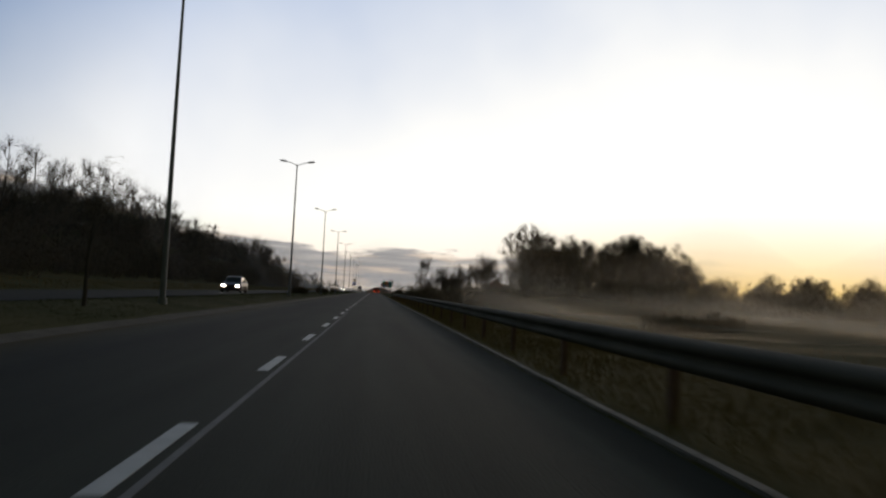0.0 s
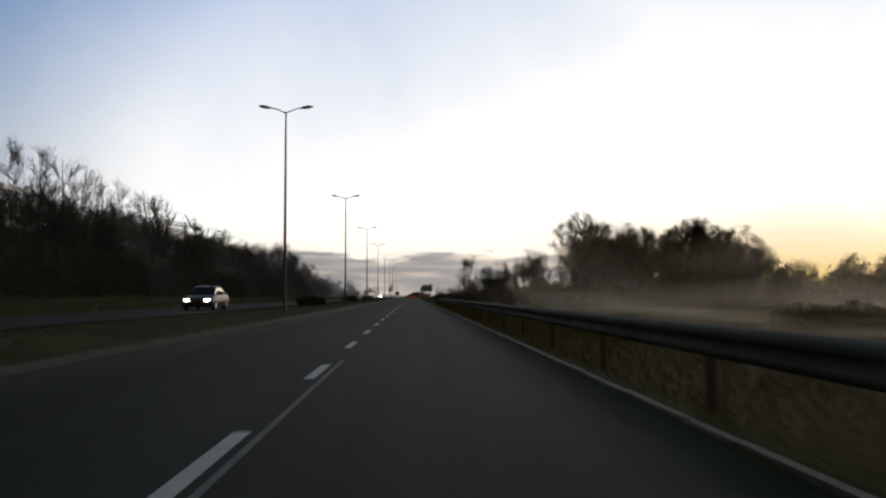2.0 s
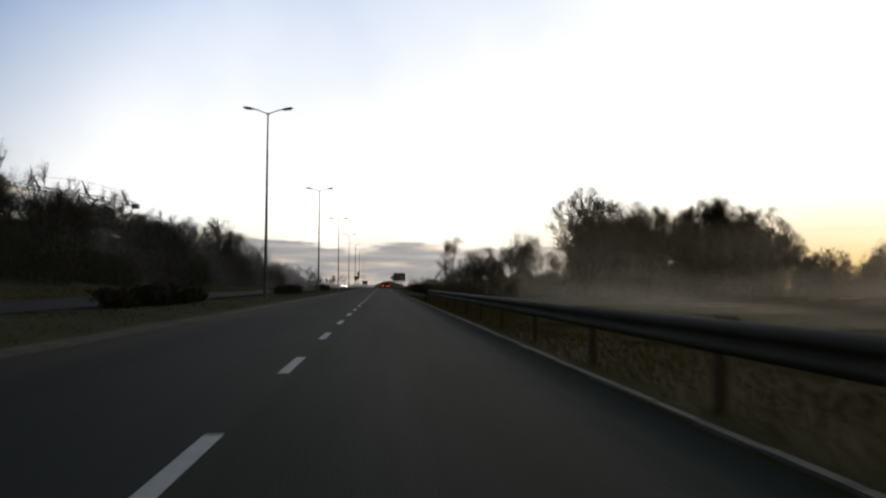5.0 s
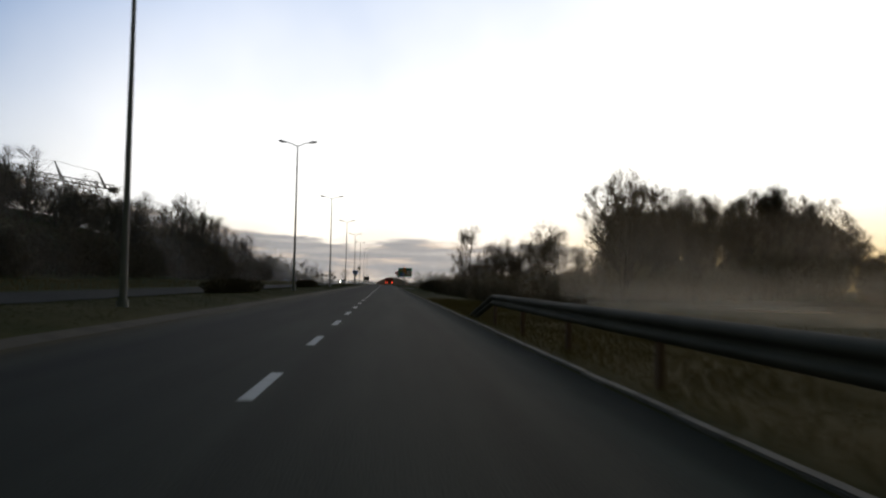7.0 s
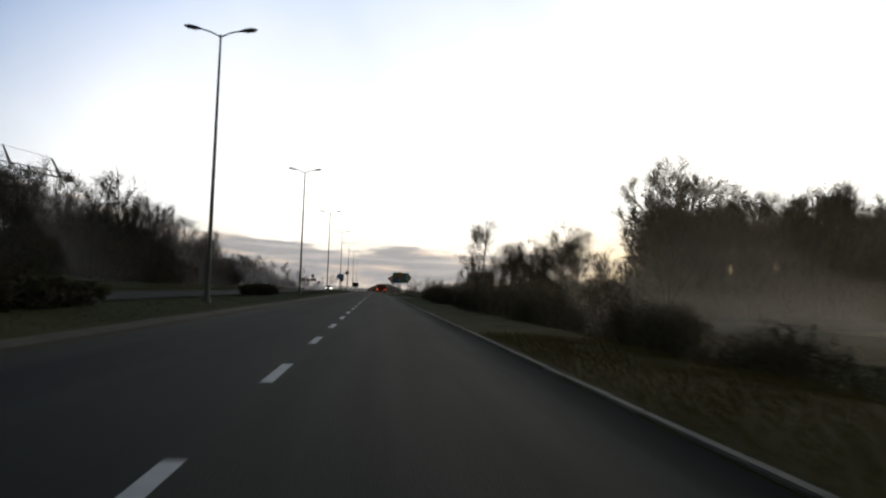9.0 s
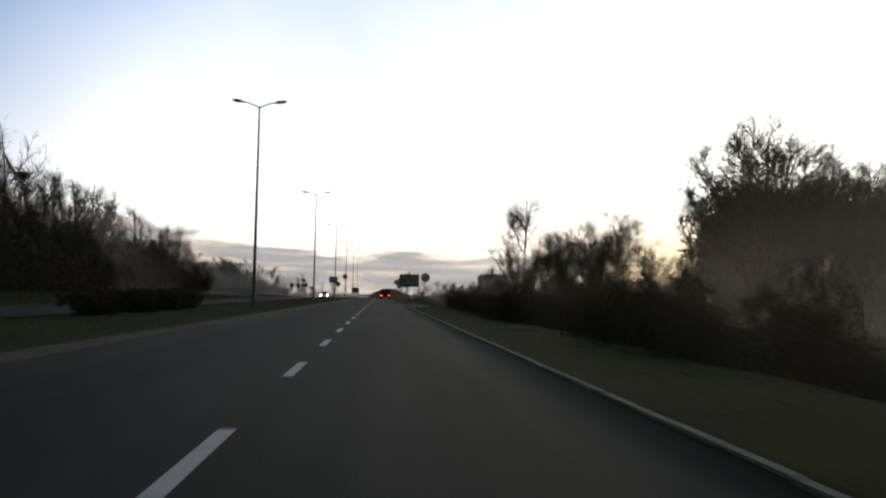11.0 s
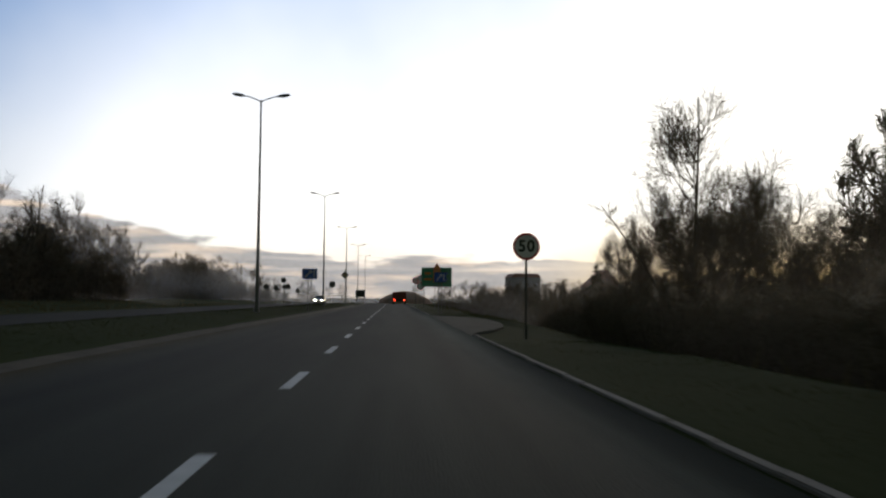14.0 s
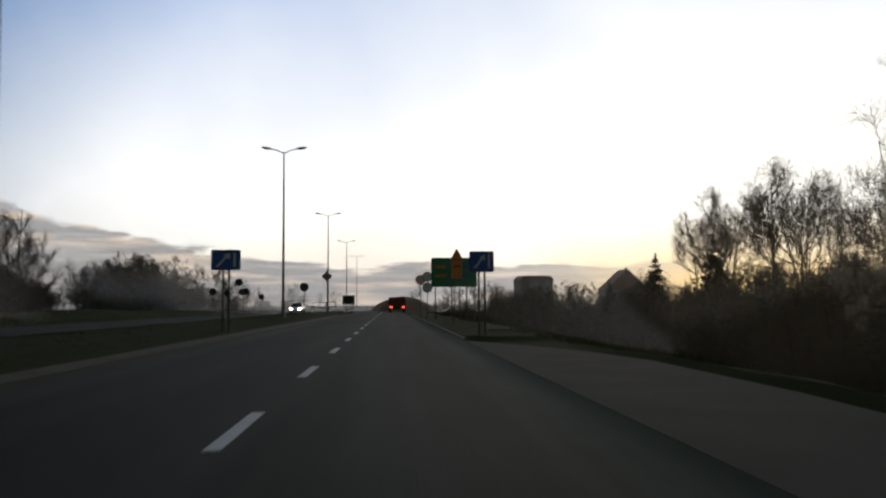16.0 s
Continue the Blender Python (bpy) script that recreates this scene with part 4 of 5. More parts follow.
for i, (x, y, s, h) in enumerate(((52.5, 268, 1.9, 1.4), (57, 268, 2.1, 1.75), (62, 269, 2.1, 1.6), (45, 241, 1.3, 1.1), (50, 243, 1.5, 1.1), (54, 245, 1.6, 1.15), (59, 245, 1.7, 1.15), (64, 247, 1.7, 1.1), (69, 247, 1.7, 1.15), (74, 248, 1.9, 1.4), (79, 249, 2.0, 1.6), (84, 251, 2.2, 1.75), (88.5, 253, 2.2, 1.75), (93, 256, 2.2, 1.7), (98, 260, 2.0, 1.5), (103, 263, 1.7, 1.2), (30, 244, 0.85, 0.9), (36, 250, 1.0, 1.0), (34, 258, 1.0, 0.9), (40, 264, 1.1, 1.0), (27, 256, 0.9, 0.9), (33, 268, 1.0, 0.9), (40, 282, 1.1, 1.0), (48, 296, 1.2, 1.1), (46, 262, 1.4, 1.1), (40, 250, 1.2, 1.0), (64, 276, 2.0, 0.9), (70, 277, 2.0, 0.9), (76, 278, 2.1, 0.95), (83, 279, 2.1, 1.1), (90, 280, 2.2, 1.5), (97, 282, 2.2, 1.5), (104, 284, 2.0, 1.3), (110, 286, 1.8, 1.1))):
    put(DENSE[i % 3], x, y, s, h)
for x, y, s, h in ((50.0, 268, 1.5, 1.12), (53, 272, 1.6, 1.1)):
    put(WOOD[n % 5], x, y, s, h)
    n += 1

# the thicket along the verge
for k in range(64):
    y = 118 + k * 1.75
    near = 6.6 + 1.0 * math.sin(k * 0.7) + 2.6 * float(step(206, 226, y)) + 0.8 * float(step(226, 236, y))
    put(SHRUB[k % 4], near + random.uniform(-0.3, 0.6), y + random.uniform(-0.8, 0.8), random.uniform(0.45, 0.75) * (0.75 if y < 150 else 1.0), random.uniform(0.8, 1.1))
for k in range(46):
    y = 134 + k * 2.3
    put(SHRUB[(k + 1) % 4], 10.2 + 2.4 * float(step(206, 226, y)) + random.uniform(-0.8, 1.6), y + random.uniform(-1, 1), random.uniform(0.85, 1.25) * (0.55 + 0.45 * float(step(150, 185, y))), random.uniform(0.95, 1.25))
for k in range(20):
    put(DENSE[k % 3], 15.5 + random.uniform(-1.5, 3.0), 176 + k * 4.6 + random.uniform(-1, 1), random.uniform(0.7, 0.95), random.uniform(0.9, 1.2))
for x, y, s in ((5.6, 111, 0.35), (7.5, 116, 0.4), (9.5, 113, 0.45), (12, 119, 0.5), (15, 108, 0.55), (20, 96, 0.6), (26, 120, 0.7), (19, 132, 0.6), (88, 222, 1.6), (94, 224, 1.4), (18, 150, 0.8)):
    put(SHRUB[n % 4], x, y, s, 0.9)
    n += 1
# low woods round the meadow's far side
for k in range(24):
    put(DENSE[k % 3], 103 + 4.6 * k + random.uniform(-1.5, 1.5), 246 + 1.2 * k + random.uniform(-3, 3), random.uniform(1.4, 1.8), random.uniform(0.9, 1.2))
for k in range(8):
    put(SHRUB[k % 4], 35.5 + 2.3 * k + random.uniform(-0.6, 0.6), 97 + 2.2 * k + random.uniform(-1, 1), random.uniform(1.0, 1.35), random.uniform(0.8, 0.95))
# hedges before the far houses
for k in range(16):
    put(DENSE[k % 3], 17 + 3.9 * k + random.uniform(-1, 1), 335 + 4.5 * k + random.uniform(-4, 4), random.uniform(0.75, 1.0), random.uniform(0.85, 1.05))
# low growth far down the road
for k in range(22):
    x = -75 + 5.2 * k
    if not -22 < x < 7:
        put(DENSE[k % 3], x, 425 + random.uniform(-12, 12), random.uniform(0.5, 0.8), random.uniform(0.7, 1.0))
for k in range(46):
    u = k / 45
    x, y = 105 + 210 * u + random.uniform(-2, 2), 256 + 70 * u + random.uniform(-6, 6)
    dip = 0.72 if x < 112 or 124 < x < 129 else 1.0
    put(DENSE[k % 3], x, y, random.uniform(1.8, 2.2) * dip * (1 + 0.25 * u), random.uniform(1.1, 1.4))
    if k % 3 == 0:
        put(FAR[k % 3], x + 3, y + 4, random.uniform(1.25, 1.5) * dip * (1 + 0.25 * u), 1.0)
for k in range(26):
    put(SHRUB[k % 4], 11.0 + 0.14 * k + random.uniform(-1.2, 2.5), 236 + k * 3.6 + random.uniform(-1, 1), random.uniform(0.6, 0.9), random.uniform(0.8, 1.15))
for k in range(16):
    put(DENSE[k % 3], 17 + 2.6 * (k % 8) + 6 * (k // 8) + random.uniform(-1, 1), 264 + 13 * (k // 8) + random.uniform(-3, 3), random.uniform(0.6, 0.74), random.uniform(0.85, 1.0))
for k in range(14):
    put(DENSE[k % 3], -30.5 + random.uniform(-1.5, 1.0), 200 + 5.0 * k + random.uniform(-1, 1), random.uniform(1.15, 1.4) * (1 - 0.25 * float(step(235, 268, 200 + 5.0 * k))), random.uniform(1.0, 1.25))
for k in range(20):
    put(SHRUB[k % 4], 7.2 + 0.05 * k + random.uniform(-1.6, 1.8), 246 + k * 3.4 + random.uniform(-1, 1), random.uniform(0.28, 0.45), random.uniform(0.8, 1.1))
for k in range(11):
    put(DENSE[k % 3], 29 + 2.3 * k + random.uniform(-0.6, 0.6), 275 + 3 * (k % 3), random.uniform(0.95, 1.15), random.uniform(0.95, 1.1))
# trees by the lay-by
for i, x, y, s, h, t in ((0, 14.2, 224.2, 1.3, 1.0, 40), (1, 20.0, 231.5, 1.2, 1.0, 200), (2, 17.3, 228.0, 0.98, 1.0, 10), (2, 16.6, 234.0, 0.85, 1.0, 80), (2, 13.0, 232.5, 0.66, 1.0, 300), (1, 23.2, 231, 0.92, 1.0, 60), (2, 23.4, 228.0, 0.85, 1.0, 150)):
    put(NEAR[i], x, y, s, h, t)
put(DENSE[1], 22.4, 228.0, 0.65, 1.2)
for i, x, y, s, h, t in ((2, 29.4, 288.5, 1.17, 1.0, 0), (1, 32.2, 289, 1.2, 1.0, 60), (2, 37.2, 289, 1.55, 1.0, 130), (1, 40.2, 290, 1.5, 1.0, 20), (2, 43.5, 290, 1.3, 1.0, 280), (1, 50, 292, 1.25, 1.0, 200)):
    put(NEAR[i], x, y, s, h, t)


def leaning_meshes(seed):
    """One leaning trunk with sparse side branches."""
    rng = np.random.default_rng(seed)
    t = np.linspace(0, 1, 10)
    line = np.stack([-4.2 * t ** 1.2, 3.4 * t ** 1.2, 9.0 * t ** 0.95], 1)[None]
    rad = np.linspace(0.13, 0.025, 10)[None]
    l1, r1 = grow(rng, line, rad, 13, lambda u: 1.9 - 1.5 * u, 44, 4, 0.35, 0.3, 0.5, 0.12)
    l2, r2 = grow(rng, l1, r1, 6, lambda u: 0.7 + 0 * u, 40, 3, 0.2, 0.25, 0.6, 0.12)
    l3, r3 = grow(rng, l2, r2, 5, lambda u: 0.35 + 0 * u, 40, 2, 0.2, 0.2, 0.8)
    Va, Fa = tubes(line, rad, 7)
    Vb, Fb = tubes(l1, np.maximum(r1, 0.012), 4)
    V2, F2 = spikes(l2[:, 0], l2[:, 2], np.full(len(l2), 0.012))
    V3, F3 = spikes(l3[:, 0], l3[:, 1], np.full(len(l3), 0.010))
    return mesh_of("trunk", np.r_[Va, Vb], np.r_[Fa, Fb + len(Va)], BARK, True), mesh_of("crown", np.r_[V2, V3], np.r_[F2, F3 + len(V2)], TWIG)


put(plant("leaning_tree", leaning_meshes(41), "bare tree leaning steeply out of the thicket", "tree", ""), 15.5, 226.9, 0.98, 1.0, 0)
for x, y, s, h in ((35.5, 300, 1.0, 1.0), (29.0, 300, 0.78, 0.98), (25.5, 306, 0.45, 1.0)):
    put(SPRUCE, x, y, s, h)
# a young tree on the median
put(plant("sapling", tree_meshes(77, 3.75, 1.5, limbs=9, branches=3, twigs=3, fine=2, clear=0.4, angle=30, lean=0.04, twig_len=0.5, twig_r=0.006), "thin young bare tree on the grass median", "tree", ""), -7.42, 21.5, 1.0, 1.0, 70)
for i, (y0, s) in enumerate(((91.5, 0.95), (132.5, 1.05), (173.5, 1.05))):
    ob = put(HEDGE[i % 2], -8.4, y0, 1.0, 1.0, 0, 0.0)
    ob.scale = (1.0, s, 1.0)
# hazy trees before the far houses
for k in range(9):
    put(FAR[k % 3], 11 + 3.0 * k + random.uniform(-0.8, 0.8), 354 + 3 * (k % 4), random.uniform(0.4, 0.62), random.uniform(0.9, 1.2))
# distant trees
for k in range(50):
    a = radians(-34 + 68 * (k + random.random()) / 50)
    d = random.uniform(380, 560)
    x, y = d * math.sin(a), 120 + d * math.cos(a)
    if -20 < x < 8:
        x += 30 if random.random() < 0.5 else -34
    put(FAR[k % 3], x, y, random.uniform(0.55, 1.15), random.uniform(0.85, 1.15))


# ---- grass ----
def grass(name, mat, x0, x1, y0, y1, count, tall, seed, label, width=0.012):
    rng = np.random.default_rng(seed)
    x, y = rng.uniform(x0, x1, count), rng.uniform(y0, y1, count)
    tuft = 0.6 + 0.4 * (np.sin(x * 2.1 + np.sin(y * 0.7)) * np.sin(y * 1.3 + x) * 0.5 + 0.5)
    keep = ~((x > 2.1) & (x < 5.05) & (y > 208.5) & (y < 238.5))
    x, y, tuft = x[keep], y[keep], tuft[keep]
    a = np.stack([x, y, ground_height(x, y) - 0.02], 1)
    lean = rng.normal(0, 0.35, (len(x), 2))
    h = tall * tuft * rng.uniform(0.5, 1.2, len(x))
    b = a + np.stack([lean[:, 0] * h, lean[:, 1] * h, h], 1)
    V, F = spikes(a, b, np.full(len(x), width))
    return tagged(new(name, mesh_of(name, V, F, mat)), label, "grass", kind="stuff")


grass("verge_grass", DRY_GRASS, 2.4, 5.6, -6, 135, 80000, 0.21, 1, "dry yellow-brown grass on the verge below the guardrail", 0.005)
grass("far_verge_grass", GREEN_GRASS, 2.4, 6.4, 100, 290, 50000, 0.05, 2, "short dull green grass on the verge", 0.008)
grass("rough_verge_grass", GREEN_GRASS, 5.0, 14.0, 228, 325, 20000, 0.22, 6, "rough green growth beyond the lay-by", 0.014)
grass("median_grass", GREEN_GRASS, -10.2, -5.9, 0, 290, 60000, 0.085, 3, "short green and brown grass on the median", 0.008)
grass("bank_grass", DRY_GRASS, -24, -17.6, 10, 280, 9000, 0.35, 4, "rough dry grass beside the opposite carriageway")
grass("meadow_grass", DRY_GRASS, 5.6, 40, 10, 200, 22000, 0.5, 5, "pale dry meadow grass")


# ---- guardrail ----
RAIL_X, RAIL_Y, GAP = 2.6, 2.8, 4.0
W = [(x, 0.505 + (z - 0.425) * 0.86) for x, z in ((0.0, 0.425), (-0.055, 0.455), (-0.075, 0.49), (-0.075, 0.525), (-0.02, 0.56), (0.0, 0.585), (-0.02, 0.61), (-0.075, 0.645), (-0.075, 0.69), (-0.055, 0.72), (0.0, 0.75))]


def beam_mesh(length):
    """A corrugated beam, 4 mm thick, along +y."""
    V, F = [], []
    prof = W + [(x + 0.012, z) for x, z in reversed(W)]
    m = len(prof)
    for yy in (0.0, length):
        V += [(x, yy, z) for x, z in prof]
    for i in range(m):
        j = (i + 1) % m
        F.append((i, j, m + j, m + i))
    return mesh_of("beam", V, F, STEEL)


guard = thing("guardrail", (RAIL_X, 0, 0), "galvanised steel guardrail on brown posts along the verge", "guardrail")
beam = beam_mesh(GAP - 0.006)
bm = box(0.015, 0.085, -0.06, 0.06, -0.4, 0.74, 0.006)
post = bm_mesh("post", bm, RUST)
bm = box(0.002, 0.03, -0.09, 0.09, 0.56, 0.74, 0.004)
spacer = bm_mesh("spacer", bm, STEEL)
k_end = 26
for k in range(-6, k_end + 1):
    y = RAIL_Y + GAP * k
    if k < k_end:
        part("beam", beam, None, guard, at=(0, y, 0, 0, 0, 0))
    part("post", post, None, guard, at=(0, y, 0, 0, 0, 0))
    part("spacer", spacer, None, guard, at=(0, y, 0, 0, 0, 0))
yk = RAIL_Y + GAP * k_end
part("end_beam", beam_mesh(5.6), None, guard, "guardrail end sloping into the ground", at=(0, yk + 0.05, 0.0, -7.8, 0, 0))

# ---- street lamps ----
def head_mesh():
    """A flat tapered lantern along +x from its spigot."""
    bm = bmesh.new()
    rings = []
    for x, w, h in ((0.0, 0.045, 0.05), (0.1, 0.07, 0.07), (0.22, 0.13, 0.10), (0.5, 0.15, 0.10), (0.66, 0.12, 0.06), (0.72, 0.05, 0.03)):
        rings.append([bm.verts.new((x, w * c, h * s * (1.0 if s > 0 else 0.45))) for c, s in [(math.cos(radians(a)), math.sin(radians(a))) for a in range(0, 360, 36)]])
    for a, b in zip(rings, rings[1:]):
        for i in range(10):
            bm.faces.new((a[i], a[(i + 1) % 10], b[(i + 1) % 10], b[i]))
    bm.faces.new(rings[0])
    bm.faces.new(rings[-1][::-1])
    bmesh.ops.recalc_face_normals(bm, faces=bm.faces[:])
    return bm


def street_lamp():
    ob = thing("street_lamp", (0, 0, 0), "tall grey steel street lamp with two arms on the median", "street lamp", "lamps along the median")
    t = np.linspace(0, 1, 7)
    V, F = tubes(np.stack([0 * t, 0 * t, t * 11.2], 1)[None], (0.105 - 0.062 * t)[None], 12)
    part("mast", mesh_of("mast", V, F, POLE, True), None, ob)
    part("base_plate", rod(bmesh.new(), (0, 0, -0.2), (0, 0, 0.22), 0.17, 0.15, 12), POLE, ob)
    part("hatch", box(-0.05, 0.05, -0.112, -0.085, 0.7, 1.2, 0.004), POLE, ob)
    for s in (-1, 1):
        u = np.linspace(0, 1, 8)
        arm = np.stack([s * 0.86 * u, 0 * u, 11.1 + 0.30 * np.sin(u * 1.45)], 1)[None]
        V, F = tubes(arm, np.full((1, 8), 0.032), 8)
        part("arm", mesh_of("arm", V, F, POLE, True), None, ob)
        head = part("lamp_head", head_mesh(), LAMP_DARK, ob, "dark flat lantern", (s * 0.80, 0, 11.385, 0, -9, 0 if s > 0 else 180))
        part("cover", box(0.2, 0.6, -0.10, 0.10, -0.058, -0.04, 0.008), LAMP_GLASS, head, "pale lamp cover")
    return ob


lamp = street_lamp()
lamp_rows = (27.9, 68.7, 109.0, 149.0, 188.7, 228.7, 268.0, 306.6, 346.0, 386.0)
for i, y in enumerate(lamp_rows):
    m = pose(-7.08, y, 0.2, 0, 0, 0)
    if i:
        copy_thing(lamp, m)
    else:
        lamp.matrix_basis = m


# ---- signs ----
def posts(ob, xs, top, r=0.03):
    for x in xs:
        part("post", rod(bmesh.new(), (x, 0.04, -0.5), (x, 0.04, top), r, r, 10), STEEL, ob, "galvanised post")


def letters(text, size, mat, parent, at):
    """Writing as a thin mesh facing -y."""
    cu = bpy.data.curves.new("digit", "FONT")
    cu.body, cu.size, cu.align_x, cu.align_y, cu.extrude = text, size, "CENTER", "CENTER", 0.002
    cu.offset = 0.012
    tmp = new("digit_source", cu)
    me = bpy.data.meshes.new_from_object(tmp.evaluated_get(bpy.context.evaluated_depsgraph_get()))
    bpy.data.objects.remove(tmp)
    me.materials.clear()
    me.materials.append(mat)
    ob = part("digit", me, None, parent, "dark digit", at)
    return ob


def speed_sign(x, y, z, turn=0.0):
    g = float(ground_height(x, y))
    ob = thing("speed_limit_sign", (x, y, g), "round red-rimmed 50 speed limit sign on a steel post", "road sign", turn=turn)
    posts(ob, (0,), z - g + 0.3)
    rim = part("rim", disc(0.355, 0.02, 48, 0.004), SIGN_RED, ob, "red rim", (0, 0, z - g, 0, 0, 0))
    face = part("face", disc(0.295, 0.006, 48), SIGN_WHITE, rim, "white face", (0, -0.0135, 0, 0, 0, 0))
    for text, dx in (("5", -0.115), ("0", 0.115)):
        digit = letters(text, 0.40, BLACK, rim, (dx, -0.021, 0, 90, 0, 0))
        digit.scale = (1.0, 1.05, 1.0)
    part("back", disc(0.35, 0.006, 48), SIGN_BACK, rim, "grey metal back", (0, 0.014, 0, 0, 0, 0))
    return ob


speed_sign(3.39, 207.2, 2.41)


def lane_sign(x, y, z, w, h, legs, label):
    """A blue rectangular sign with a white slanted arrow and an upright white bar."""
    g = float(ground_height(x, y))
    ob = thing("lane_sign", (x, y, g), label, "road sign", "blue lane signs")
    posts(ob, legs, z - g + h * 0.4, 0.035)
    frame_ = part("panel", plate(rounded(w, h, 0.04), 0.03), SIGN_BLUE, ob, "blue panel", (0, 0, z - g, 0, 0, 0))
    part("border", plate(rounded(w + 0.06, h + 0.06, 0.06), 0.02), BLACK, ob, "dark edge", (0, 0.008, z - g, 0, 0, 0))
    part("arrow_shaft", plate([(-0.36 * w, -0.36 * h), (-0.26 * w, -0.36 * h), (0.06 * w, 0.16 * h), (0.0, 0.24 * h)], 0.004, -0.006), SIGN_WHITE, frame_, "white slanted stroke")
    part("arrow_head", plate([(-0.10 * w, 0.26 * h), (0.14 * w, 0.02 * h), (0.16 * w, 0.36 * h)], 0.004, -0.006), SIGN_WHITE, frame_, "white arrow head")
    part("lane_bar", plate([(0.27 * w, -0.36 * h), (0.36 * w, -0.36 * h), (0.36 * w, 0.38 * h), (0.27 * w, 0.38 * h)], 0.004, -0.006), SIGN_WHITE, frame_, "white upright bar")
    return ob


lane_sign(-5.94, 243.6, 2.74, 1.0, 0.68, (-0.09, 0.12), "blue lane sign on two posts on the median")
lane_sign(3.12, 241.0, 2.50, 0.78, 0.64, (-0.1, 0.1), "blue lane sign on two posts on the verge")


def direction_sign(x, y, z, w, h, label, face=SIGN_GREEN, rim=BLACK, border=0.08, bars=True):
    g = float(ground_height(x, y))
    ob = thing("direction_sign", (x, y, g), label, "road sign")
    posts(ob, (-w * 0.42, -w * 0.05, w * 0.28, w * 0.45), z - g + h * 0.45, 0.04)
    board = part("board", plate(rounded(w, h, 0.08), 0.03), face, ob, "board", (0, 0, z - g, 0, 0, 0))
    part("edge", plate(rounded(w + border, h + border, 0.1), 0.02), rim, ob, "edge", (0, 0.008, z - g, 0, 0, 0))
    for bx, bz, bw in ((-0.3, 0.2, 0.22), (-0.3, -0.12, 0.26), (0.27, 0.2, 0.24), (0.27, -0.12, 0.2)) if bars else ():
        part("text_bar", plate(rounded(bw * w, 0.10 * h, 0.01), 0.004, -0.006), SIGN_BLUE if bx > 0 else SIGN_ORANGE, board, "faint coloured bar", (bx * w, 0, bz * h, 0, 0, 0))
    return ob


direction_sign(4.29, 267.5, 3.22, 2.98, 1.87, "large green direction board with orange and blue bars on posts")


def warning_sign(x, y, z):
    g = float(ground_height(x, y))
    ob = thing("warning_sign", (x, y, g), "orange roadworks triangle above an orange plate on two posts", "road sign")
    posts(ob, (-0.16, 0.16), z - g + 0.3)
    tri = part("triangle", plate([(-0.40, -0.34), (0.40, -0.34), (0.0, 0.35)], 0.02), SIGN_RED, ob, "red triangle edge", (0, 0, z - g + 0.2, 0, 0, 0))
    part("face", plate([(-0.33, -0.29), (0.33, -0.29), (0.0, 0.25)], 0.004, -0.006), SIGN_ORANGE, tri, "orange face")
    low = part("plate", plate(rounded(0.66, 1.1, 0.05), 0.02), SIGN_ORANGE, ob, "orange plate", (0, 0, z - g - 0.72, 0, 0, 0))
    part("text_bar", plate(rounded(0.4, 0.14, 0.02), 0.004, -0.006), SIGN_RED, low, "red bar", (0, 0, 0.2, 0, 0, 0))
    return ob


warning_sign(4.02, 262.0, 3.88)


def round_sign(x, y, z, r, face, label, rim=SIGN_RED, extra=0, group="round signs at the junction"):
    """A round sign, with another below it when asked for."""
    g = float(ground_height(x, y))
    ob = thing("round_sign", (x, y, g), label, "road sign", group)
    posts(ob, (0,), z - g + r)
    for k in range(1 + extra):
        p = part("disc", disc(r, 0.02, 28, 0.004), rim, ob, "rim", (0, 0, z - g - k * 2.1 * r, 0, 0, 0))
        part("face", disc(r * 0.82, 0.006, 28), face, p, "face", (0, -0.0135, 0, 0, 0, 0))
    return ob


round_sign(3.05, 279.5, 3.35, 0.42, SIGN_WHITE, "pair of round signs on one post beside the verge", extra=1)
round_sign(2.55, 281.0, 3.15, 0.42, SIGN_WHITE, "round sign half behind its neighbour on the verge")
for x, y, z, r in ((-15.6, 286, 2.35, 0.36), (-14.7, 288, 2.25, 0.34), (-13.9, 289, 3.25, 0.36), (-13.6, 291, 2.45, 0.34), (-14.3, 293, 2.45, 0.34), (-13.1, 297, 2.0, 0.3)):
    round_sign(x, y, z, r, BLACK, "dark back of a round sign by the far carriageway", SIGN_BACK, group="sign backs by the far carriageway")
round_sign(-7.5, 285.0, 2.7, 0.40, LAMP_DARK, "dark round sign on the median", SIGN_BACK)
g0 = float(ground_height(-7.4, 309))
ob = thing("priority_sign", (-7.4, 309.0, g0), "dull yellow diamond priority sign on a tall post of the median", "road sign")
posts(ob, (0,), 5.2)
dia = part("diamond", plate([(0, -0.62), (0.62, 0), (0, 0.62), (-0.62, 0)], 0.02), SIGN_BACK, ob, "grey diamond edge", (0, 0, 4.2, 0, 0, 0))
part("face", plate([(0, -0.42), (0.42, 0), (0, 0.42), (-0.42, 0)], 0.004, -0.006), SIGN_OCHRE, dia, "dull brown-yellow face")
direction_sign(-5.75, 326.0, 1.85, 1.5, 1.05, "dark board with a pale border far down the median", BLACK, SIGN_WHITE, 0.22, False)


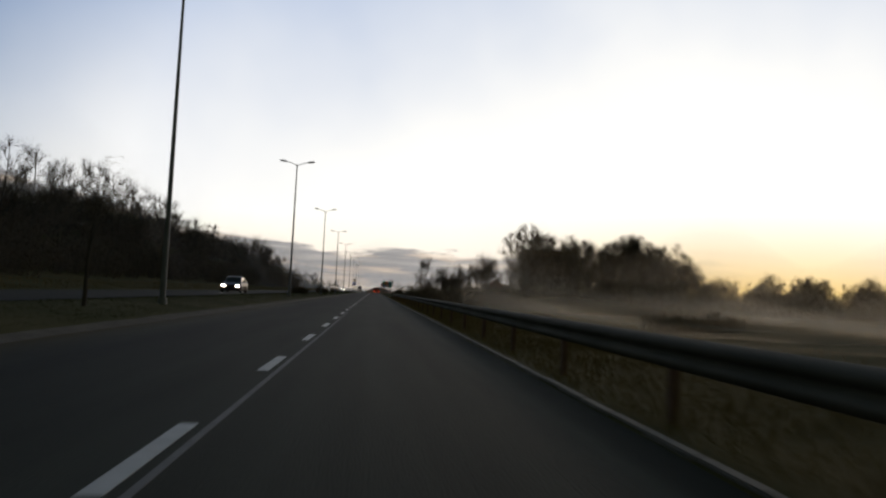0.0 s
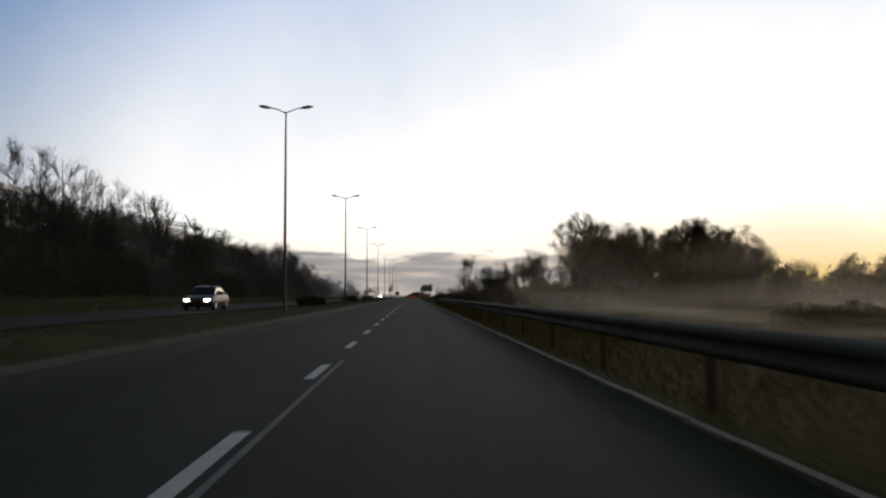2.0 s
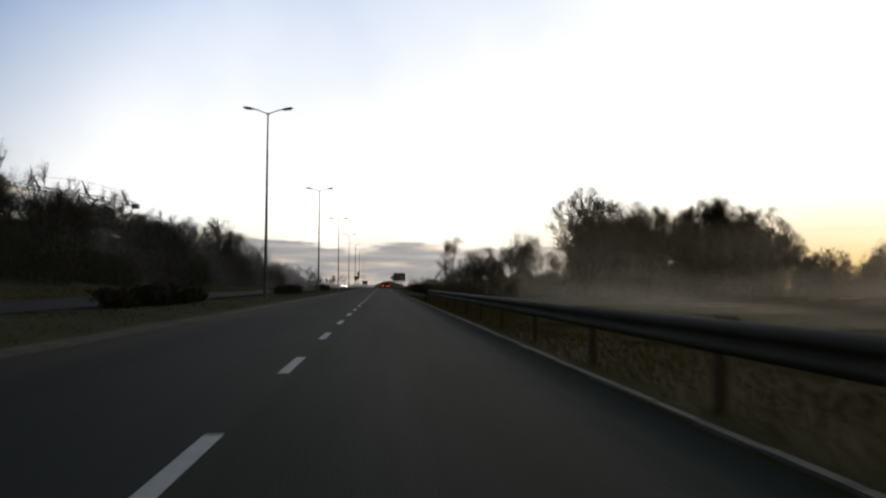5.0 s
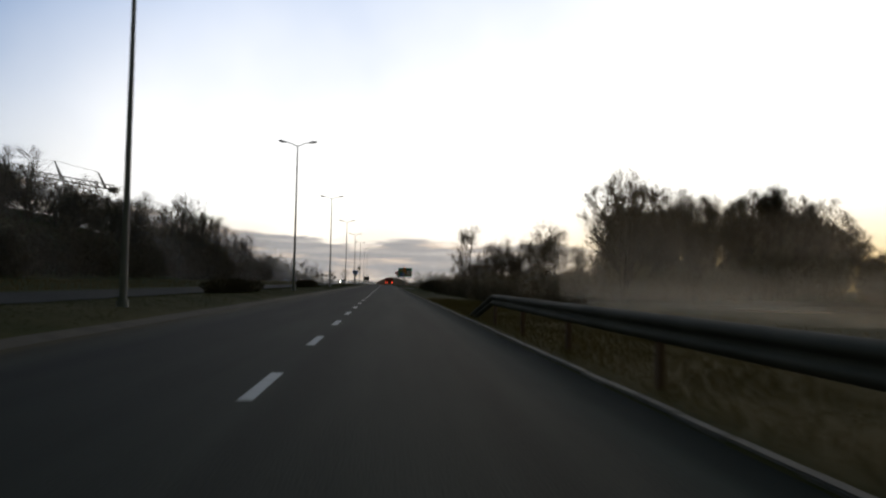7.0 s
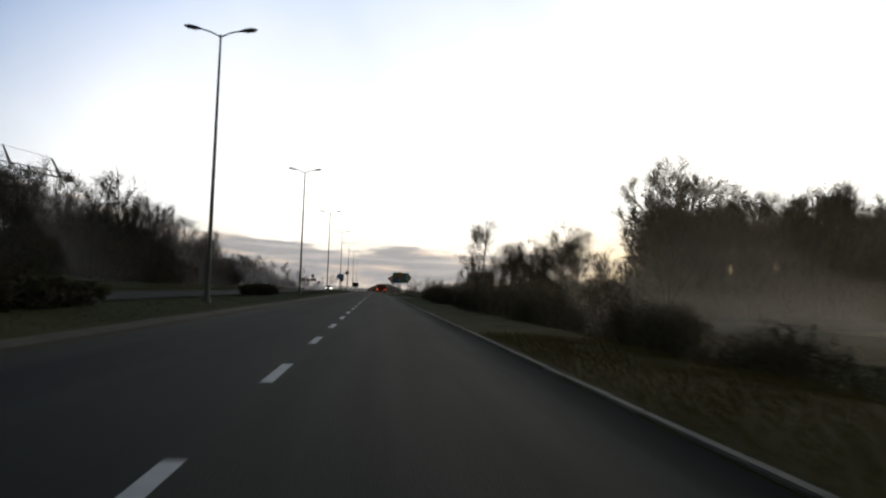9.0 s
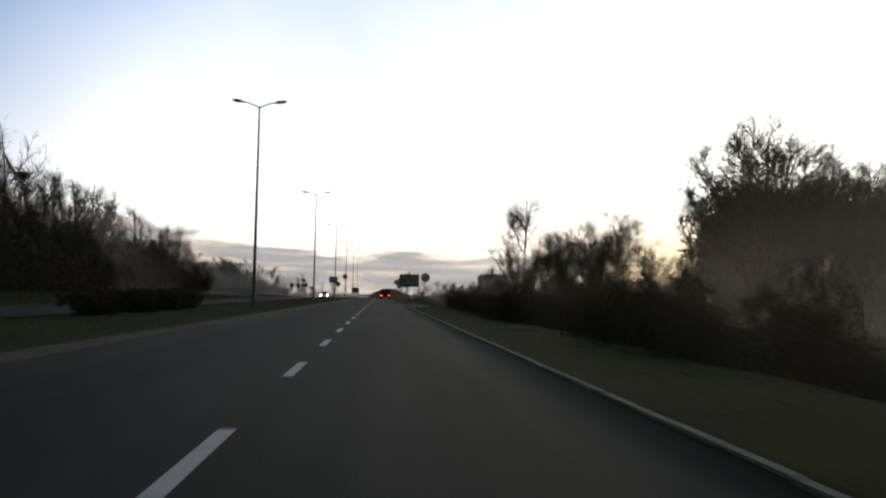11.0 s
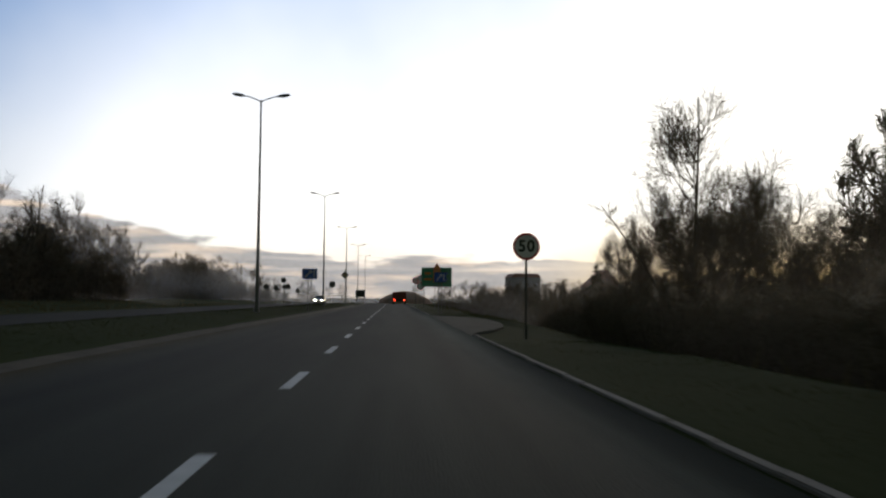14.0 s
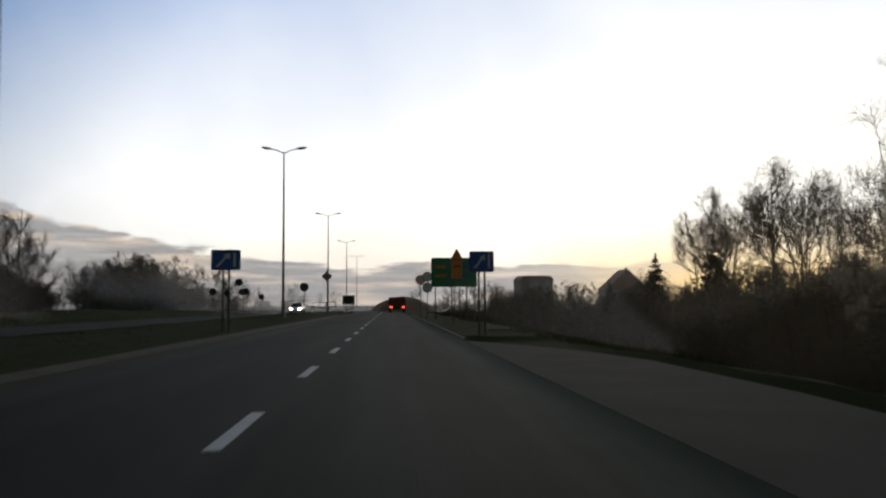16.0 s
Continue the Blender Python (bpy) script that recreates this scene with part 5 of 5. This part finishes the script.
def gate_frame(x, y, w, h):
    """A low white pipe frame with a middle rail."""
    ob = thing("pipe_frame", (x, y, float(ground_height(x, y))), "low white pipe frame standing at the junction", "barrier", "pipe frames at the junction")
    for sx in (-1, 1):
        part("post", rod(bmesh.new(), (sx * w / 2, 0, -0.2), (sx * w / 2, 0, h), 0.045, 0.045, 8), SIGN_WHITE, ob)
    for z in (h - 0.045, h * 0.5):
        part("rail", rod(bmesh.new(), (-w / 2, 0, z), (w / 2, 0, z), 0.045, 0.045, 8), SIGN_WHITE, ob)
    return ob


for x, y, w, h in ((-9.4, 322, 1.9, 1.35), (-8.3, 327, 1.5, 1.3), (-5.9, 330, 1.4, 1.2)):
    gate_frame(x, y, w, h)


# ---- vehicles ----
def wheel(parent, x, y, r=0.31, w=0.2):
    bm = bmesh.new()
    bmesh.ops.create_cone(bm, cap_ends=True, segments=24, radius1=r, radius2=r, depth=w, matrix=pose(0, 0, 0, 0, 90))
    bmesh.ops.bevel(bm, geom=[e for e in bm.edges if e.calc_face_angle(0) > 1.2], offset=0.03, segments=2, affect="EDGES")
    hub = part("wheel", bm, RUBBER, parent, "black tyre", (x, y, r, 0, 0, 0))
    bm = bmesh.new()
    bmesh.ops.create_cone(bm, cap_ends=True, segments=20, radius1=r * 0.62, radius2=r * 0.62, depth=w + 0.02, matrix=pose(0, 0, 0, 0, 90))
    part("rim", bm, RIM, hub, "alloy rim")


def loft(sections):
    """A closed skin over rings of equal length."""
    bm = bmesh.new()
    rings = [[bm.verts.new(p) for p in ring] for ring in sections]
    m = len(rings[0])
    for a, b in zip(rings, rings[1:]):
        for i in range(m):
            bm.faces.new((a[i], a[(i + 1) % m], b[(i + 1) % m], b[i]))
    bm.faces.new(rings[0])
    bm.faces.new(rings[-1][::-1])
    bmesh.ops.recalc_face_normals(bm, faces=bm.faces[:])
    return bm


def sedan(where, turn, paint, label):
    """A saloon car that faces -y."""
    ob = thing("car", where, label, "car", turn=turn)

    def ring(y, w, z0, z1, r=0.08):
        h = w / 2
        return [(-h + r, y, z0), (h - r, y, z0), (h, y, z0 + r), (h, y, (z0 + z1) / 2), (h - 0.04, y, z1 - r), (h - 0.04 - r, y, z1), (-h + 0.04 + r, y, z1), (-h + 0.04, y, z1 - r), (-h, y, (z0 + z1) / 2), (-h, y, z0 + r)]

    body = [(-2.2, 1.50, 0.30, 0.62), (-2.12, 1.66, 0.22, 0.70), (-1.6, 1.74, 0.20, 0.82), (-0.9, 1.76, 0.20, 0.92), (0.0, 1.76, 0.20, 0.94), (1.2, 1.76, 0.20, 0.96), (1.9, 1.72, 0.22, 0.97), (2.15, 1.62, 0.26, 0.92), (2.22, 1.5, 0.32, 0.8)]
    part("body", loft([ring(*s) for s in body]), paint, ob, smooth=True)
    cabin = [(-1.0, 1.46, 0.90, 0.93, 0.01), (-0.35, 1.36, 0.9, 1.36, 0.06), (0.1, 1.32, 0.9, 1.42, 0.07), (0.8, 1.30, 0.9, 1.41, 0.07), (1.3, 1.30, 0.9, 1.30, 0.06), (1.9, 1.40, 0.92, 0.98, 0.01)]
    part("cabin_glass", loft([ring(*s) for s in cabin]), CAR_GLASS, ob, "dark glass")
    roof = [(-0.30, 1.26, 1.37, 1.40, 0.01), (0.1, 1.26, 1.415, 1.445, 0.01), (0.8, 1.24, 1.405, 1.435, 0.01), (1.22, 1.2, 1.33, 1.36, 0.01)]
    part("roof", loft([ring(*s) for s in roof]), paint, ob)
    for sx in (-1, 1):
        wheel(ob, sx * 0.78, -1.35)
        wheel(ob, sx * 0.78, 1.32)
        part("headlight", box(-0.16, 0.16, -0.04, 0.05, -0.065, 0.065, 0.03), HEADLIGHT, ob, "lit headlight", (sx * 0.60, -2.17, 0.60, 0, 0, sx * 12))
        part("mirror", box(-0.09, 0.09, -0.05, 0.05, -0.06, 0.06, 0.03), paint, ob, "", (sx * 0.93, -0.62, 0.98, 0, 0, 0))
        part("tail_light", box(-0.16, 0.16, -0.03, 0.03, -0.06, 0.06, 0.02), SIGN_RED, ob, "red tail light", (sx * 0.62, 2.2, 0.74, 0, 0, 0))
    part("bumper", box(-0.8, 0.8, -2.26, -2.12, 0.26, 0.46, 0.05), paint, ob)
    part("grille", box(-0.36, 0.36, -2.23, -2.14, 0.52, 0.64, 0.02), BLACK, ob, "black grille")
    return ob


sedan((-12.2, 72.0, OPP_Z + 0.015), 0, CAR_DARK, "dark saloon car with lit headlights on the opposite carriageway")
sedan((-12.3, 322.0, OPP_Z * (1 - float(step(290, 336, 322))) + 0.015), 0, CAR_SILVER, "silver saloon car with lit headlights far down the opposite carriageway")


def lorry(where):
    """A small red lorry seen from behind; it faces +y."""
    ob = thing("lorry", where, "red lorry with lit tail lights ahead in the lane", "lorry")
    part("cargo_box", box(-1.2, 1.2, 0.0, 5.2, 0.95, 2.2, 0.05), TRUCK_RED, ob, "red box body")
    for sx in (-1, 1):
        door = part("rear_door", box(sx * 0.6 - 0.57, sx * 0.6 + 0.57, -0.03, 0.0, 1.0, 2.14, 0.01), TRUCK_RED, ob, "red rear door")
        part("door_bar", rod(bmesh.new(), (sx * 0.25, -0.05, 1.02), (sx * 0.25, -0.05, 2.1), 0.02), STEEL, door, "steel locking bar")
        part("tail_light", box(-0.17, 0.17, -0.03, 0.03, -0.075, 0.075, 0.02), TAILLIGHT, ob, "lit tail light", (sx * 0.85, -0.03, 0.78, 0, 0, 0))
        for y in (1.0, 6.0):
            wheel(ob, sx * 0.98, y, 0.48, 0.3)
    part("chassis", box(-0.45, 0.45, 0.0, 6.8, 0.55, 0.93, 0.02), BLACK, ob, "black chassis")
    part("under_run_bar", box(-1.15, 1.15, -0.05, 0.08, 0.48, 0.64, 0.02), STEEL, ob)
    part("cab", box(-1.15, 1.15, 5.4, 7.0, 0.6, 2.25, 0.12), TRUCK_RED, ob, "red cab")
    return ob


lorry((1.0, 329.0, 0.0))

# ---- buildings and the boom beyond the wood ----
def house(where, turn, w, d, h, ridge, label):
    ob = thing("house", where, label, "house", turn=turn)
    part("wall", box(-w / 2, w / 2, -d / 2, d / 2, -1, h), PLASTER, ob, "grey plaster walls")
    if ridge > 1.5:
        part("roof", plate([(-w / 2 - 0.4, h - 0.1), (w / 2 + 0.4, h - 0.1), (0, h + ridge)], d + 0.8, -d / 2 - 0.4), ROOF, ob, "steep tiled roof")
        part("chimney", box(0.8, 1.3, 0, 0.6, h + ridge * 0.5, h + ridge + 0.6, 0.03), PLASTER, ob)
    else:
        part("roof", plate([(-w / 2 - 0.3, h), (-w / 2 + 1.2, h + ridge), (w / 2 - 1.2, h + ridge), (w / 2 + 0.3, h)], d + 0.6, -d / 2 - 0.3), ROOF, ob, "low hipped roof")
    for k in range(2):
        for x in (-0.3, 0.05, 0.32):
            z = h * (0.24 + 0.45 * k)
            win = part("window", box(x * w - 0.6, x * w + 0.6, -d / 2 - 0.05, -d / 2 + 0.05, z - 0.7, z + 0.7, 0.02), SIGN_BACK, ob, "grey window frame")
            part("pane", box(x * w - 0.5, x * w + 0.5, -d / 2 - 0.07, -d / 2 - 0.052, z - 0.6, z + 0.6), PANE, win, "dark pane")
    return ob


house((44.5, 462.0, -0.3), 6, 10.2, 9, 8.8, 1.3, "two-storey grey house with a low roof in the haze")
house((66.5, 440.0, -0.3), 0, 11.8, 9, 5.4, 5.6, "gabled house with a steep dark roof behind trees")


def mound(x, y, r, h):
    """A low heap of earth with an uneven dome."""
    n, m = 14, 40
    V, F = [], []
    for i in range(n + 1):
        u = max(i / n, 0.005)
        for j in range(m):
            a = 2 * math.pi * j / m
            q = r * u * (1 + 0.06 * math.sin(3 * a + 1) + 0.04 * math.sin(7 * a))
            V.append((x + q * math.cos(a), y + 0.8 * q * math.sin(a), h * math.cos(u * math.pi / 2) ** 0.55 * (1 + 0.05 * math.sin(5 * a + 6 * u)) - 0.1 * u))
    for j in range(m):
        F += [(i * m + j, (i + 1) * m + j, (i + 1) * m + (j + 1) % m, i * m + (j + 1) % m) for i in range(n)]
    ob = thing("earth_mound", (0, 0, 0), "low brown heap of earth beyond the junction", "mound")
    part("heap", mesh_of("heap", V, F, EARTH, True), None, ob)


mound(2.2, 357.0, 5.6, 2.5)

boom = thing("boom", (-82.0, 333.0, 0.0), "long dark lattice boom with struts and stay cables", "crane")
A, B = Vector((0, 0, 26.8)), Vector((-52, 6, 35.2))
bm = bmesh.new()
side = Vector((0, 0.9, 0))
up = Vector((0.15, 0, 1.3))
N = 26
for off in (side, -side, up):
    rod(bm, A + off, B + off, 0.16, 0.16, 5)
for i in range(N):
    p, q = A.lerp(B, i / N), A.lerp(B, (i + 1) / N)
    rod(bm, p + side, q + up, 0.08, 0.08, 4)
    rod(bm, p - side, q + up, 0.08, 0.08, 4)
    rod(bm, p + side, q - side, 0.07, 0.07, 4)
part("lattice", bm, CRANE, boom)
tips = []
for u, h in ((0.045, 5.0), (0.30, 6.0), (0.62, 5.0)):
    p = A.lerp(B, u)
    t = p + Vector((-2.6, 0, h))
    part("strut", rod(rod(bmesh.new(), p + side, t, 0.22, 0.18, 6), p - side, t, 0.22, 0.18, 6), CRANE, boom)
    tips.append((p, t))
for i in (0, 1):
    part("stay_cable", rod(bmesh.new(), tips[i][1], tips[i + 1][1], 0.05, 0.05, 5), CRANE, boom)
    part("stay_cable", rod(bmesh.new(), tips[i][1], A.lerp(B, (0.16, 0.45)[i]), 0.05, 0.05, 5), CRANE, boom)
part("nose", box(-1.2, 1.0, -1.0, 1.0, 26.0, 27.6, 0.1), CRANE, boom)
for u in (0.5, 0.95):
    p = A.lerp(B, u)
    part("support_leg", rod(rod(bmesh.new(), (p.x, p.y - 3, -1), p - side, 0.3, 0.25, 6), (p.x, p.y + 3, -1), p + side, 0.3, 0.25, 6), CRANE, boom)

# ---- sheets that imitate ground mist and haze ----
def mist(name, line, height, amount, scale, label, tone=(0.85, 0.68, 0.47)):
    """A soft standing sheet that imitates a veil of mist over the given line, with a wavy face."""
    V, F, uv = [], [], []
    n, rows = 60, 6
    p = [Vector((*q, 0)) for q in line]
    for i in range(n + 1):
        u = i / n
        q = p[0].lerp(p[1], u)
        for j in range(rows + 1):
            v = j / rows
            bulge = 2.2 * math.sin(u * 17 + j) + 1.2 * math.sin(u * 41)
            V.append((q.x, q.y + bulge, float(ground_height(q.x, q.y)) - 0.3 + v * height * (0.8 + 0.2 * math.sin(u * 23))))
            uv.append((u, v))
    for i in range(n):
        for j in range(rows):
            a = i * (rows + 1) + j
            F.append((a, a + rows + 1, a + rows + 2, a + 1))
    me = mesh_of(name, V, F, mist_material(name, amount, scale, tone), True)
    lay = me.uv_layers.new(name="UVMap")
    idx = np.empty(len(me.loops), np.int32)
    me.loops.foreach_get("vertex_index", idx)
    lay.data.foreach_set("uv", np.asarray(uv, np.float32)[idx].ravel())
    ob = tagged(new(name, me), label, "mist", kind="stuff")
    ob.visible_shadow = False
    return ob


def mist_blanket(x0, x1, y0, y1, z, amount):
    """A low rolling sheet that imitates mist and thins out towards its borders."""
    n = 48
    u, v = np.meshgrid(np.linspace(0, 1, n + 1), np.linspace(0, 1, n + 1))
    X, Y = x0 + (x1 - x0) * u, y0 + (y1 - y0) * v
    Z = z + 0.35 * np.sin(X * 0.13 + 2 * np.sin(Y * 0.05)) + 0.25 * np.sin(Y * 0.19 + X * 0.07)
    i = (np.arange(n)[:, None] * (n + 1) + np.arange(n)).ravel()
    name = "mist_sheet"
    me = mesh_of(name, np.stack([X, Y, Z], -1).reshape(-1, 3), np.stack([i, i + 1, i + n + 2, i + n + 1], 1), mist_material(name, amount, (0.03, 0.03, 0.3)), True)
    lay = me.uv_layers.new(name="UVMap")
    idx = np.empty(len(me.loops), np.int32)
    me.loops.foreach_get("vertex_index", idx)
    lay.data.foreach_set("uv", np.stack([u.ravel(), np.abs(v.ravel() * 2 - 1) ** 2], 1).astype(np.float32)[idx].ravel())
    ob = tagged(new(name, me), "low rolling sheet imitating mist over the meadow", "mist", kind="stuff")
    ob.visible_shadow = False


# painted mist: translucent sheets that pale what stands behind them on the meadow
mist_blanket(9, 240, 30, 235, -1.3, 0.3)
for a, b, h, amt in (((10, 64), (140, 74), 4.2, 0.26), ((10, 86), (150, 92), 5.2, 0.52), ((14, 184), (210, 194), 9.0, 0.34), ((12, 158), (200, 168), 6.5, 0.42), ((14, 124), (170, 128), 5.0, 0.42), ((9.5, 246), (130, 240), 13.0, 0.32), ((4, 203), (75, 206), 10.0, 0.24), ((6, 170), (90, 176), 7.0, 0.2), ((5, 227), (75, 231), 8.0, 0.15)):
    mist("mist", (a, b), h, amt, (0.02, 0.02, 0.35), "translucent sheet imitating lit ground mist over the low meadow")
# painted aerial haze: pale upright sheets that soften the far distance
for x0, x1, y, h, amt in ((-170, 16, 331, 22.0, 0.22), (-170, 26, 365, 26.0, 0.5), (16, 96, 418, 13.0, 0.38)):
    mist("haze", ((x0, y), (x1, y)), h, amt, (0.01, 0.01, 0.08), "thin sheet imitating morning haze over the far fields", (0.85, 0.84, 0.84))
# painted haze: a pale sheet that lifts the dark of the wood
mist("haze", ((-24.0, -30), (-24.6, 272)), 14.0, 0.16, (0.02, 0.02, 0.1), "faint sheet imitating morning haze before the dark wood", (0.85, 0.84, 0.84))

# brighter, warmer tone: the dawn's light on the mist is painted in
mist("mist", ((18, 205), (230, 213)), 28.0, 0.43, (0.02, 0.02, 0.35), "tall sheet imitating mist before the grove, dawn light in its colour", (0.95, 0.76, 0.52))
# another painted haze sheet, which greys the dark bushes behind it
mist("haze", ((-95, 316), (-13, 318)), 11.0, 0.26, (0.02, 0.02, 0.1), "thin sheet imitating morning haze before the bushes at the junction", (0.85, 0.84, 0.82))
mist("haze", ((1.5, 245), (52, 243)), 6.5, 0.2, (0.02, 0.02, 0.1), "thin sheet imitating morning haze over the verge beyond the lay-by", (0.85, 0.78, 0.68))
# added sheet standing in for lens glare: it lifts the thicket's blacks
mist("haze", ((5.3, 112), (5.6, 262)), 5.5, 0.06, (0.02, 0.02, 0.1), "faint sheet added to lift the darks of the thicket", (0.85, 0.74, 0.62))
# sheets across the wood, so that it pales with distance as in haze
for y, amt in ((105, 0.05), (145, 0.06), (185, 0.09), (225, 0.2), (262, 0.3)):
    mist("haze", ((-75, y), (-18.5, y)), 17.0, amt, (0.02, 0.02, 0.1), "faint sheet imitating morning haze among the trees of the wood", (0.85, 0.84, 0.84))

# ---- road markings and kerb pieces ----
lane = thing("lane_line", (0, 0, 0), "white dashed lane line on dark asphalt", "road marking", kind="structure")
dash = bm_mesh("dash", box(-0.065, 0.065, 0, 2.1, 0.0, 0.006), PAINT)
for k in range(-2, 60):
    part("dash", dash, None, lane, at=(-1.27, 3.97 + 6.0 * k, 0, 0, 0, 0))
bm = box(-1.125, -1.07, -20, 37, 0.0, 0.005)
tagged(new("seam_line", bm_mesh("seam_line", bm, OLD_PAINT)), "thin worn grey line beside the lane dashes", "road marking", kind="structure")
kerb = thing("kerb", (0, 0, 0), "low pale concrete kerb along the road's edge", "kerb", kind="structure")
stone = bm_mesh("kerb_stone", box(0.0, 0.11, 0.006, 0.994, -0.12, 0.04, 0.012), KERB)
for k in list(range(-4, 209)) + list(range(238, 300)):
    part("kerb_stone", stone, None, kerb, at=(2.225 + 0.006 * math.sin(k * 2.3), k + 0.3, 0.004 * math.sin(k * 1.7), 0, 0, 0))
